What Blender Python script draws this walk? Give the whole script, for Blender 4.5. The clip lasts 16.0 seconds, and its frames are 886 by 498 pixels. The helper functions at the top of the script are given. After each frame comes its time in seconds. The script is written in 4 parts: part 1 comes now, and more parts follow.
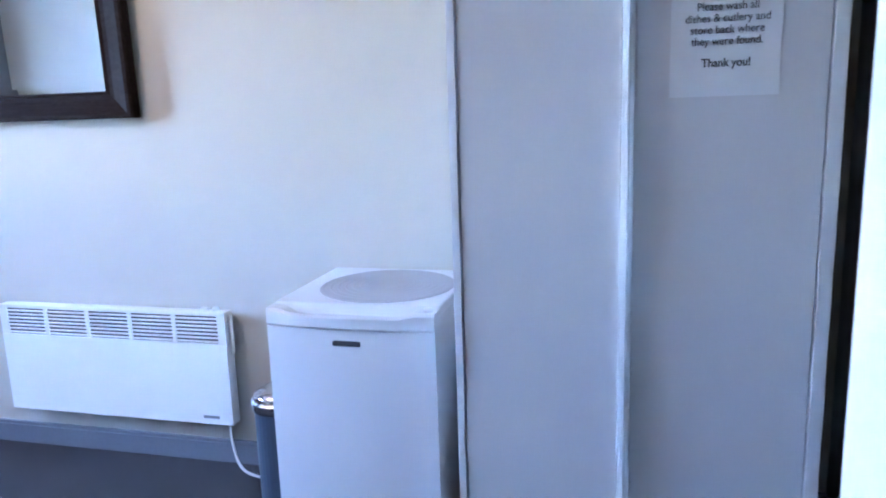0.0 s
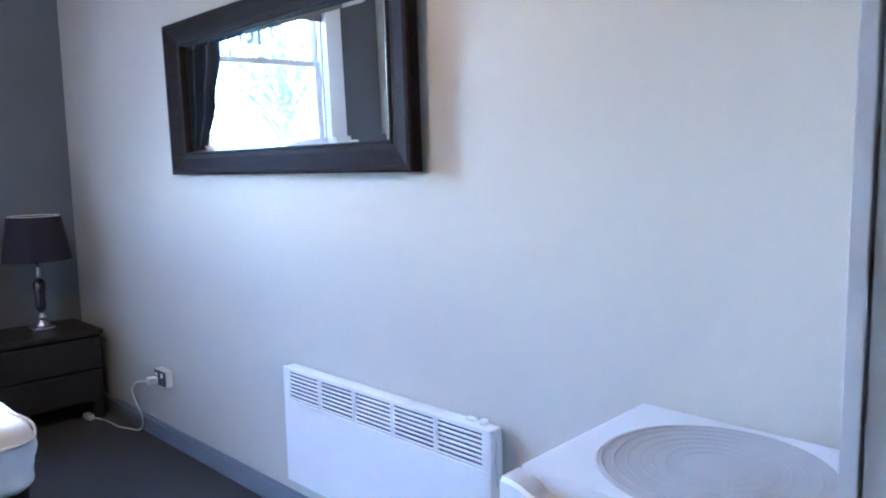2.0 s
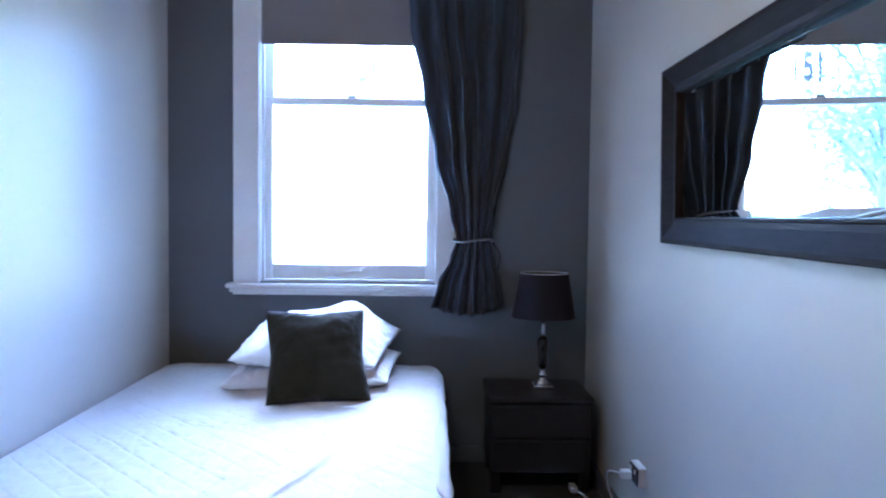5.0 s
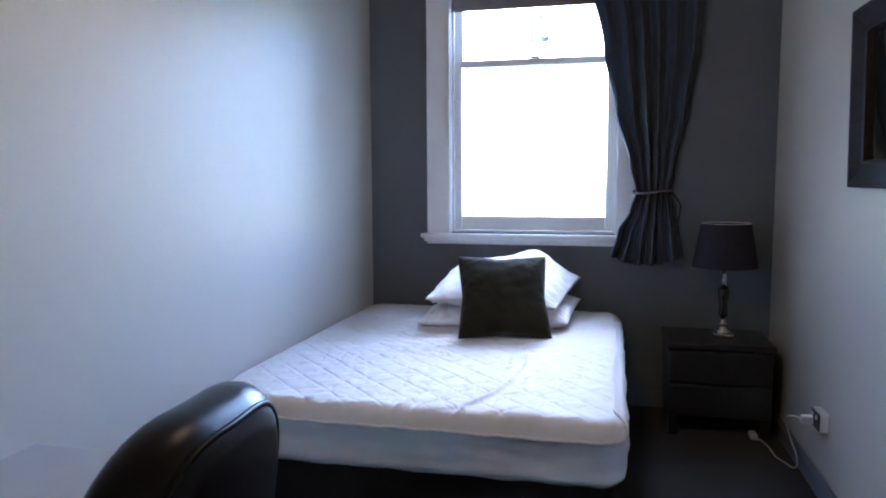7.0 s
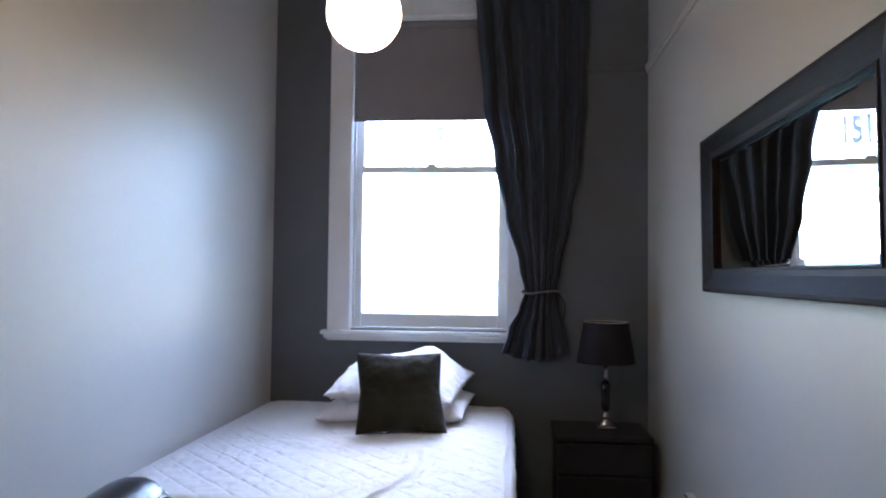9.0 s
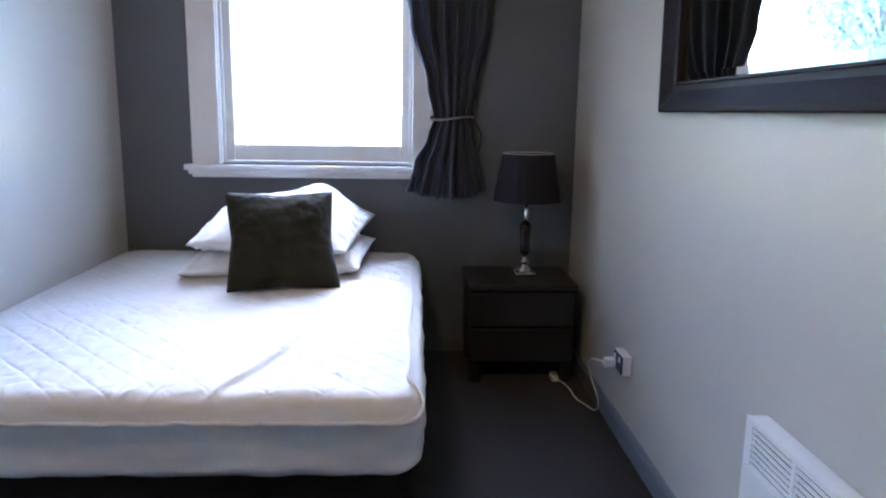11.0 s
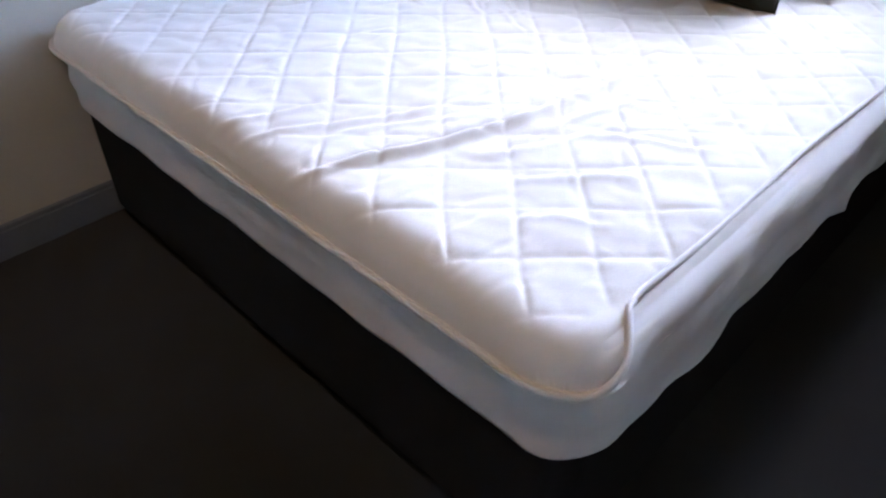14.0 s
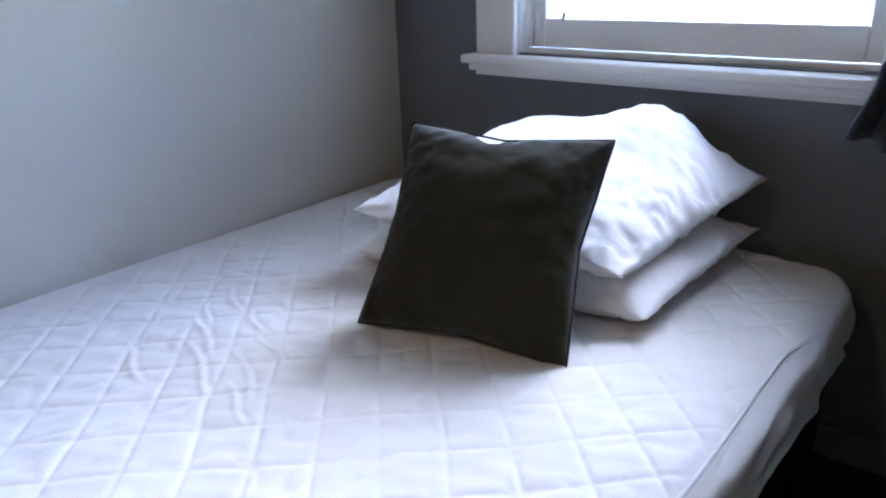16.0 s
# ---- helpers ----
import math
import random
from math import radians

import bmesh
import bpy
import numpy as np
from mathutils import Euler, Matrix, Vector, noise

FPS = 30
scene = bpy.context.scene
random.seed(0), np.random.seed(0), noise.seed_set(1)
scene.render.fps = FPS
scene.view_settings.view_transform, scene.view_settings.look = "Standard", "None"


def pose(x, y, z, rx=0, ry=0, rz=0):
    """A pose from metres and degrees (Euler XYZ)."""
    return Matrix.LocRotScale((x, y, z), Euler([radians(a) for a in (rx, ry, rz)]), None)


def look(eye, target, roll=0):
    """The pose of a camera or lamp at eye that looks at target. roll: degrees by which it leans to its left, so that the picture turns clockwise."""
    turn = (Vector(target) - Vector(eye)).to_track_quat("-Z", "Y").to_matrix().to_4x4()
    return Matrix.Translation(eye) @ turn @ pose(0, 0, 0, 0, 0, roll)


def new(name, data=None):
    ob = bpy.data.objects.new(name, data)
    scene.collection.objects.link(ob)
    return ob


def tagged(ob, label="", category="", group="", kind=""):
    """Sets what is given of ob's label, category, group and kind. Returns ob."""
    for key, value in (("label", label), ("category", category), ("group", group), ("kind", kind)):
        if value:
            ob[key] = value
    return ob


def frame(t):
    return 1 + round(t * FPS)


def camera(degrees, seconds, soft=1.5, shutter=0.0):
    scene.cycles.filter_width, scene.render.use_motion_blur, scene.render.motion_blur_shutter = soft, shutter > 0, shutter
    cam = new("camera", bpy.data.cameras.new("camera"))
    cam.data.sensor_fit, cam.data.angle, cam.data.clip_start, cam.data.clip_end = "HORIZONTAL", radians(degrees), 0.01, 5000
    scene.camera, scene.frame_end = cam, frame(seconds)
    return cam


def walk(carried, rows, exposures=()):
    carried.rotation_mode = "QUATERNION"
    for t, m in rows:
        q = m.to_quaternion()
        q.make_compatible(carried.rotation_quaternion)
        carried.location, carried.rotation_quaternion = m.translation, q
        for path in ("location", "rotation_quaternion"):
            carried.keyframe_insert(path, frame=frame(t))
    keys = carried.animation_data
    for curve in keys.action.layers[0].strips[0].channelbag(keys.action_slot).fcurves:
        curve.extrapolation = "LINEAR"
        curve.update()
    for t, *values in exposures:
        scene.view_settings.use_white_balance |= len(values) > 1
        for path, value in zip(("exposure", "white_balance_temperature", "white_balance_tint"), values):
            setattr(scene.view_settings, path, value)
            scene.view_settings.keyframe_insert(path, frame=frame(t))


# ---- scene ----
cam = camera(63.6, 16.0, soft=2.0, shutter=0.3)
PATH = [
    (0, (-0.453, -0.028, 1.267), (-0.951, 1.873, 0.893), -1.9),
    (0.5, (-0.519, 0.184, 1.268), (-1.076, 2.065, 0.88), -1.9),
    (1, (-0.569, 0.423, 1.28), (-1.395, 2.2, 0.878), -3.9),
    (1.5, (-0.57, 0.629, 1.287), (-1.809, 2.173, 1.001), -1.7),
    (2, (-0.636, 0.744, 1.299), (-2.022, 2.167, 1.07), -1.1),
    (2.5, (-0.753, 0.887, 1.29), (-2.183, 2.267, 1.069), -0.7),
    (3, (-0.794, 1.036, 1.306), (-2.472, 2.102, 1.085), -1.6),
    (3.5, (-0.794, 1.204, 1.314), (-2.662, 1.875, 1.064), -0.9),
    (4, (-0.846, 1.259, 1.311), (-2.782, 1.666, 1.016), -0.3),
    (4.5, (-0.956, 1.286, 1.322), (-2.931, 1.529, 1.125), 0.4),
    (5, (-1.036, 1.307, 1.373), (-3.033, 1.35, 1.282), 0.7),
    (7.5, (-0.677, 1.33, 1.316), (-2.602, 0.815, 1.141), -0.8),
    (8, (-0.615, 1.361, 1.344), (-2.574, 0.956, 1.374), -0.5),
    (8.5, (-0.598, 1.343, 1.35), (-2.577, 1.074, 1.439), 0.3),
    (9, (-0.599, 1.356, 1.345), (-2.59, 1.176, 1.416), 0.6),
    (9.5, (-0.67, 1.35, 1.313), (-2.667, 1.236, 1.274), 0.9),
    (12, (-1.786, 1.369, 1.228), (-3.669, 1.364, 0.555), 0.2),
    (12.5, (-2.01, 1.395, 1.19), (-3.767, 1.121, 0.275), -1.2),
    (13, (-2.204, 1.434, 1.2), (-3.702, 0.632, 0.143), -3.2),
    (13.5, (-2.366, 1.534, 1.161), (-3.545, 0.392, 0.018), -0.3),
    (14, (-2.52, 1.624, 1.148), (-3.637, 0.544, -0.111), 0.5),
    (14.5, (-2.668, 1.55, 1.155), (-3.971, 0.666, -0.077), 3.7),
    (15, (-2.826, 1.539, 1.194), (-4.224, 0.542, 0.168), -0.1),
    (15.5, (-3.0, 1.591, 1.238), (-4.409, 0.422, 0.433), 2.2),
    (16, (-3.143, 1.632, 1.251), (-4.561, 0.429, 0.515), -1.9),
]
LIGHT = [(0, 6.4, 4300, 14), (1.5, 6.3, 4400, 13), (2.5, 6.05, 4400, 13), (4.0, 5.8, 4350, 15), (5.0, 5.5, 4200, 14), (7.5, 5.0, 4850, 12), (9.0, 5.0, 4950, 12), (12.0, 5.55, 5000, 11), (12.5, 5.35, 5150, 11), (13.0, 4.95, 5400, 10), (14.0, 5.15, 5300, 11), (14.5, 5.1, 5200, 10), (15.0, 4.65, 5100, 10), (16.0, 4.85, 5050, 9)]
walk(cam, [(t, look(eye, target, roll)) for t, eye, target, roll in PATH], LIGHT)

# ---- daylight ----
world = bpy.data.worlds.new("sky")
scene.world = world
world.use_nodes = True
wn = world.node_tree.nodes
sky = wn.new("ShaderNodeTexSky")
sky.sky_type, sky.sun_disc = "NISHITA", False
sky.sun_elevation, sky.sun_rotation = radians(45), radians(266)
wn["Background"].inputs[1].default_value = 0.15
world.node_tree.links.new(sky.outputs[0], wn["Background"].inputs[0])
sun_data = bpy.data.lights.new("sun", "SUN")
sun_data.energy, sun_data.angle, sun_data.color = 0.045, radians(50), (1.0, 0.97, 0.93)
sun = new("sun", sun_data)
sun.matrix_world = look((0, 0, 0), (-math.sin(radians(266)) * math.cos(radians(45)), -math.cos(radians(266)) * math.cos(radians(45)), -math.sin(radians(45))))


# ---- materials ----
def material(name, base, rough=0.6, metal=0.0, vary=0.06, scale=6.0, grain=120.0, bump=0.1, sheen=0.0, spec=0.5, depth=0.002, stretch=(1, 1, 1)):
    m = bpy.data.materials.new(name)
    m.use_nodes = True
    n, l = m.node_tree.nodes, m.node_tree.links
    b = n["Principled BSDF"]
    b.inputs["Roughness"].default_value, b.inputs["Metallic"].default_value = rough, metal
    b.inputs["Specular IOR Level"].default_value, b.inputs["Sheen Weight"].default_value = spec, sheen
    co = n.new("ShaderNodeTexCoord")
    mp = n.new("ShaderNodeMapping")
    mp.inputs["Scale"].default_value = stretch
    l.new(co.outputs["Object"], mp.inputs["Vector"])
    big, small = n.new("ShaderNodeTexNoise"), n.new("ShaderNodeTexNoise")
    big.inputs["Scale"].default_value, big.inputs["Detail"].default_value = scale, 4
    small.inputs["Scale"].default_value, small.inputs["Detail"].default_value = grain, 3
    l.new(mp.outputs[0], big.inputs["Vector"])
    l.new(mp.outputs[0], small.inputs["Vector"])
    mix = n.new("ShaderNodeMath")
    mix.operation = "ADD"
    l.new(big.outputs["Fac"], mix.inputs[0])
    l.new(small.outputs["Fac"], mix.inputs[1])
    ramp = n.new("ShaderNodeValToRGB")
    ramp.color_ramp.elements[0].position, ramp.color_ramp.elements[1].position = 0.35, 0.65
    half = n.new("ShaderNodeMath")
    half.operation, half.inputs[1].default_value = "MULTIPLY", 0.5
    l.new(mix.outputs[0], half.inputs[0])
    l.new(half.outputs[0], ramp.inputs[0])
    ramp.color_ramp.elements[0].color = (*[c * (1 - vary) for c in base], 1)
    ramp.color_ramp.elements[1].color = (*[min(1, c * (1 + vary)) for c in base], 1)
    l.new(ramp.outputs[0], b.inputs["Base Color"])
    if bump:
        bp = n.new("ShaderNodeBump")
        bp.inputs["Strength"].default_value, bp.inputs["Distance"].default_value = bump, depth
        l.new(small.outputs["Fac"], bp.inputs["Height"])
        l.new(bp.outputs[0], b.inputs["Normal"])
    return m


def glowing(name, colour, strength):
    m = bpy.data.materials.new(name)
    m.use_nodes = True
    b = m.node_tree.nodes["Principled BSDF"]
    b.inputs["Base Color"].default_value = (0.9, 0.88, 0.82, 1)
    b.inputs["Emission Color"].default_value, b.inputs["Emission Strength"].default_value = (*colour, 1), strength
    b.inputs["Roughness"].default_value = 0.25
    return m


def glassy(name):
    m = bpy.data.materials.new(name)
    m.use_nodes = True
    n, l = m.node_tree.nodes, m.node_tree.links
    mix, tr, gl, fr = n.new("ShaderNodeMixShader"), n.new("ShaderNodeBsdfTransparent"), n.new("ShaderNodeBsdfGlossy"), n.new("ShaderNodeFresnel")
    gl.inputs["Roughness"].default_value = 0.02
    l.new(fr.outputs[0], mix.inputs[0])
    l.new(tr.outputs[0], mix.inputs[1])
    l.new(gl.outputs[0], mix.inputs[2])
    l.new(mix.outputs[0], n["Material Output"].inputs[0])
    return m


CREAM = material("cream_wall_paint", (0.545, 0.518, 0.45), 0.5, vary=0.03, scale=1.5, grain=220, bump=0.07, spec=0.36)
SLATE = material("slate_wall_paint", (0.128, 0.137, 0.146), 0.5, vary=0.05, scale=1.5, grain=220, bump=0.06)
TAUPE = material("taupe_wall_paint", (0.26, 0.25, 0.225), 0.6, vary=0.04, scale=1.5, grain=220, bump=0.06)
# grey for unseen walls, chosen to cut light bounced onto fridge and cupboard
BOUNCE_GREY = material("bounce_cutting_grey", (0.36, 0.34, 0.3), 0.6, vary=0.03, scale=1.5, grain=220, bump=0.06)
CEILING = material("ceiling_paint", (0.6, 0.59, 0.57), 0.7, vary=0.02, bump=0.05)
CARPET = material("charcoal_carpet", (0.019, 0.0195, 0.0215), 0.95, vary=0.3, scale=3, grain=420, bump=0.9, sheen=0.15, spec=0.1, depth=0.006)
SKIRT = material("grey_gloss_paint", (0.16, 0.175, 0.2), 0.35, vary=0.06, scale=5, grain=90, bump=0.05)
TRIM = material("white_gloss_paint", (0.86, 0.855, 0.84), 0.28, vary=0.03, scale=5, grain=80, bump=0.08)
CUPBOARD = material("white_melamine", (0.61, 0.595, 0.605), 0.4, vary=0.02, scale=2, grain=160, bump=0.04)
FRIDGE = material("white_enamel", (0.68, 0.68, 0.7), 0.3, vary=0.015, scale=3, grain=260, bump=0.06)
FRIDGE_TOP = material("grey_dimpled_plastic", (0.42, 0.42, 0.44), 0.5, vary=0.05, scale=8, grain=300, bump=0.3)
PLASTIC = material("white_plastic", (0.8, 0.8, 0.79), 0.38, vary=0.02, bump=0.03)
DARKPL = material("black_plastic", (0.02, 0.02, 0.022), 0.3, vary=0.1, bump=0.03)
GREYPL = material("grey_print", (0.22, 0.23, 0.26), 0.5, vary=0.05, bump=0.0)
INK = material("black_ink", (0.03, 0.03, 0.035), 0.7, vary=0.05, bump=0.0)
PAPER = material("white_paper", (0.72, 0.72, 0.74), 0.8, vary=0.02, bump=0.05)
CHROME = material("brushed_chrome", (0.7, 0.7, 0.72), 0.18, 1.0, vary=0.05, grain=200, bump=0.03)
ALU = material("satin_aluminium", (0.9, 0.9, 0.92), 0.22, 0.25, vary=0.03, bump=0.03)
BINPAINT = material("blue_grey_enamel", (0.06, 0.075, 0.1), 0.35, 0.2, vary=0.06, bump=0.04)
ESPRESSO = material("espresso_wood", (0.02, 0.017, 0.016), 0.42, spec=0.3, vary=0.35, scale=8, grain=60, bump=0.15, stretch=(1, 12, 12))
FRAMEWOOD = material("dark_brown_lacquer", (0.018, 0.0125, 0.012), 0.5, spec=0.035, vary=0.3, scale=7, grain=50, bump=0.12, stretch=(1, 9, 9))
LEATHER = material("black_leather", (0.009, 0.0068, 0.006), 0.34, spec=0.18, vary=0.15, scale=9, grain=330, bump=0.28, depth=0.001)
LINEN = material("white_quilted_cotton", (0.75, 0.735, 0.725), 0.85, vary=0.03, scale=9, grain=500, bump=0.3, sheen=0.2, spec=0.2, depth=0.001)
SHEET = material("white_stretch_cotton", (0.74, 0.735, 0.75), 0.85, vary=0.03, scale=7, grain=520, bump=0.25, sheen=0.2, spec=0.2, depth=0.001)
PILLOWC = material("white_pillow_cotton", (0.82, 0.81, 0.82), 0.85, vary=0.02, scale=8, grain=480, bump=0.25, sheen=0.2, spec=0.2, depth=0.001)
VELVET = material("dark_olive_velvet", (0.03, 0.0275, 0.019), 0.95, vary=0.25, scale=9, grain=420, bump=0.5, sheen=0.15, spec=0.04, depth=0.001)
BASEFAB = material("black_bed_base_fabric", (0.018, 0.0165, 0.017), 0.9, vary=0.15, scale=8, grain=400, bump=0.3, spec=0.1)
DRAPE = material("charcoal_blue_curtain", (0.038, 0.048, 0.068), 0.7, vary=0.12, scale=5, grain=420, bump=0.2, sheen=0.16, spec=0.3, depth=0.001)
BLINDC = material("taupe_blind_fabric", (0.27, 0.245, 0.235), 0.85, vary=0.03, scale=6, grain=420, bump=0.2, spec=0.2)
SHADEC = material("black_lampshade_fabric", (0.018, 0.015, 0.02), 0.8, vary=0.1, grain=420, bump=0.3, spec=0.2)
IRON = material("black_iron", (0.02, 0.018, 0.018), 0.4, 0.5, vary=0.1, bump=0.05)
DESKTOP = material("pale_laminate", (0.38, 0.365, 0.34), 0.4, vary=0.03, bump=0.03)
BARK = material("grey_bark", (0.16, 0.13, 0.1), 0.9, vary=0.3, scale=5, grain=40, bump=0.6)
# dark colour standing in for the shade between the heater's slats
GRILLE_SHADE = material("painted_grille_shade", (0.055, 0.055, 0.06), 0.6, bump=0.0)
LEAF = material("green_leaves", (0.13, 0.18, 0.105), 0.6, vary=0.3, scale=2, grain=15, bump=0.0)
ln = LEAF.node_tree.nodes
lmix, ltr = ln.new("ShaderNodeMixShader"), ln.new("ShaderNodeBsdfTranslucent")
ltr.inputs["Color"].default_value = (0.4, 0.54, 0.44, 1)
lmix.inputs[0].default_value = 0.6
LEAF.node_tree.links.new(ln["Principled BSDF"].outputs[0], lmix.inputs[1])
LEAF.node_tree.links.new(ltr.outputs[0], lmix.inputs[2])
LEAF.node_tree.links.new(lmix.outputs[0], ln["Material Output"].inputs[0])
GRASS = material("lawn", (0.06, 0.1, 0.05), 0.95, vary=0.35, scale=0.8, grain=30, bump=0.4)
RENDERW = material("pale_render", (0.5, 0.48, 0.44), 0.85, vary=0.06, bump=0.2)
MIRROR = bpy.data.materials.new("mirror_silver")
MIRROR.use_nodes = True
MIRROR.node_tree.nodes["Principled BSDF"].inputs["Base Color"].default_value = (0.84, 0.88, 0.87, 1)
MIRROR.node_tree.nodes["Principled BSDF"].inputs["Metallic"].default_value = 1.0
MIRROR.node_tree.nodes["Principled BSDF"].inputs["Roughness"].default_value = 0.005
SMOKE = material("smoked_glass", (0.012, 0.012, 0.014), 0.08, vary=0.1, bump=0.0, spec=0.8)
GLASS = glassy("window_glass")
FILM = bpy.data.materials.new("grey_translucent_film")
FILM.use_nodes = True
fn = FILM.node_tree.nodes
fmix, ftr = fn.new("ShaderNodeMixShader"), fn.new("ShaderNodeBsdfTransparent")
fmix.inputs[0].default_value = 0.82
FILM.node_tree.links.new(ftr.outputs[0], fmix.inputs[1])
FILM.node_tree.links.new(fn["Principled BSDF"].outputs[0], fmix.inputs[2])
FILM.node_tree.links.new(fmix.outputs[0], fn["Material Output"].inputs[0])
fn["Principled BSDF"].inputs["Base Color"].default_value = (0.2, 0.21, 0.23, 1)
GLOBE = glowing("lit_opal_glass", (1.0, 0.6, 0.26), 1.15)


# ---- mesh helpers ----
def part(name, bm, mat, parent=None, label="", smooth=False):
    me = bpy.data.meshes.new(name)
    bmesh.ops.recalc_face_normals(bm, faces=bm.faces)
    bm.to_mesh(me)
    bm.free()
    me.materials.append(mat)
    if smooth:
        for p in me.polygons:
            p.use_smooth = True
    ob = new(name, me)
    if parent:
        ob.parent = parent
    if label:
        ob["label"] = label
    return ob


def thing(name, label, category, at=(0, 0, 0), group="", kind=""):
    ob = new(name)
    ob.empty_display_size = 0.1
    ob.location = at
    return tagged(ob, label, category, group, kind)


def box(x0, x1, y0, y1, z0, z1, bevel=0.0, seg=2, bm=None):
    own = bmesh.new()
    bmesh.ops.create_cube(own, size=1)
    for v in own.verts:
        v.co = Vector(((x0 + x1) / 2 + v.co.x * (x1 - x0), (y0 + y1) / 2 + v.co.y * (y1 - y0), (z0 + z1) / 2 + v.co.z * (z1 - z0)))
    if bevel:
        bmesh.ops.bevel(own, geom=own.edges[:], offset=bevel, segments=seg, profile=0.6, affect="EDGES")
    if bm is None:
        return own
    me = bpy.data.meshes.new("t")
    own.to_mesh(me)
    own.free()
    bm.from_mesh(me)
    bpy.data.meshes.remove(me)
    return bm


def boxes(*specs, bevel=0.0):
    bm = bmesh.new()
    for s in specs:
        box(*s, bevel=bevel, bm=bm)
    return bm


def skin(bm, rings, closed=True, caps=False):
    """Joins rings of equally many points by quads."""
    vs = [[bm.verts.new(p) for p in r] for r in rings]
    n = len(vs[0])
    for a, b in zip(vs, vs[1:]):
        for i in range(n if closed else n - 1):
            j = (i + 1) % n
            try:
                bm.faces.new((a[i], a[j], b[j], b[i]))
            except ValueError:
                pass
    if caps:
        bm.faces.new(vs[0][::-1])
        bm.faces.new(vs[-1])
    return bm


def turned(profile, n=32, at=(0, 0, 0), caps=True):
    """A lathe shape from (radius, z) pairs."""
    rings = [[(at[0] + r * math.cos(2 * math.pi * i / n), at[1] + r * math.sin(2 * math.pi * i / n), at[2] + z) for i in range(n)] for r, z in profile]
    return skin(bmesh.new(), rings, True, caps)


def tube(points, radius, n=8, smooth_steps=6):
    """A round cord through points, eased between them."""
    pts = [Vector(p) for p in points]
    path = []
    for i in range(len(pts) - 1):
        p0, p1, p2, p3 = pts[max(i - 1, 0)], pts[i], pts[i + 1], pts[min(i + 2, len(pts) - 1)]
        for k in range(smooth_steps):
            t = k / smooth_steps
            path.append(0.5 * (2 * p1 + (p2 - p0) * t + (2 * p0 - 5 * p1 + 4 * p2 - p3) * t * t + (3 * p1 - p0 - 3 * p2 + p3) * t ** 3))
    path.append(pts[-1])
    rings = []
    for i, p in enumerate(path):
        d = (path[min(i + 1, len(path) - 1)] - path[max(i - 1, 0)]).normalized()
        a = d.cross(Vector((0.13, 0.21, 0.97))).normalized()
        b = d.cross(a)
        rings.append([p + radius * (a * math.cos(2 * math.pi * k / n) + b * math.sin(2 * math.pi * k / n)) for k in range(n)])
    return skin(bmesh.new(), rings, True, True)


def rounded_ring(x0, x1, y0, y1, r, side=60, corner=14):
    """Points round a rectangle with round corners, in a fixed count."""
    r = max(min(r, (x1 - x0) / 2 - 1e-4, (y1 - y0) / 2 - 1e-4), 1e-4)
    out = []
    for (cx, cy, a0), (ex, ey) in (((x1 - r, y0 + r, -90), (x1, y1 - r)), ((x1 - r, y1 - r, 0), (x0 + r, y1)), ((x0 + r, y1 - r, 90), (x0, y0 + r)), ((x0 + r, y0 + r, 180), (x1 - r, y0))):
        for k in range(corner):
            a = radians(a0 + 90 * k / corner)
            out.append((cx + r * math.cos(a), cy + r * math.sin(a)))
        a = radians(a0 + 90)
        sx, sy = cx + r * math.cos(a), cy + r * math.sin(a)
        for k in range(side):
            out.append((sx + (ex - sx) * k / side, sy + (ey - sy) * k / side))
    return out


def words(name, text, size, m, mat, parent=None, bold=0.0):
    """Lettering with the built-in font, turned to a mesh; m places its plane."""
    cu = bpy.data.curves.new(name, "FONT")
    cu.body, cu.size, cu.align_x, cu.extrude, cu.offset = text, size, "CENTER", 0.0006, bold
    tmp = new(name, cu)
    me = bpy.data.meshes.new_from_object(tmp.evaluated_get(bpy.context.evaluated_depsgraph_get()))
    bpy.data.objects.remove(tmp)
    me.materials.append(mat)
    ob = new(name, me)
    ob.matrix_world = m
    if parent:
        ob.parent = parent
    return ob

# ---- structure: room x -5.0 to 0.15, y -0.12 to 2.2, ceiling 3.12 ----
W, E_, S_, N_, TOP = -5.0, 0.15, -0.12, 2.2, 3.12
WY0, WY1, WZ0, WZ1 = 0.362, 1.372, 1.0, 2.96   # window opening


def structure(name, bm, mat, label, category):
    ob = part(name, bm, mat)
    return tagged(ob, label, category, kind="structure")


structure("floor", box(W - 0.25, 1.5, -1.7, N_ + 0.2, -0.1, 0.0), CARPET, "charcoal short-pile carpet over the whole floor", "floor")
structure("ceiling", box(W - 0.25, 1.5, -1.7, N_ + 0.2, TOP, TOP + 0.1), CEILING, "plain white painted ceiling", "ceiling")
structure("wall_north", box(W - 0.25, 1.5, N_, N_ + 0.2, 0, TOP), CREAM, "cream painted plaster wall with soft sheen", "wall")
structure("wall_west", boxes((W - 0.25, W, -0.32, WY0, 0, TOP), (W - 0.25, W, WY1, N_, 0, TOP), (W - 0.25, W, WY0, WY1, 0, WZ0), (W - 0.25, W, WY0, WY1, WZ1, TOP)), SLATE, "dark slate-grey painted feature wall around the window", "wall")
structure("wall_south", box(W, -1.3, S_ - 0.2, S_, 0, TOP), CREAM, "cream painted plaster wall beside the bed", "wall")
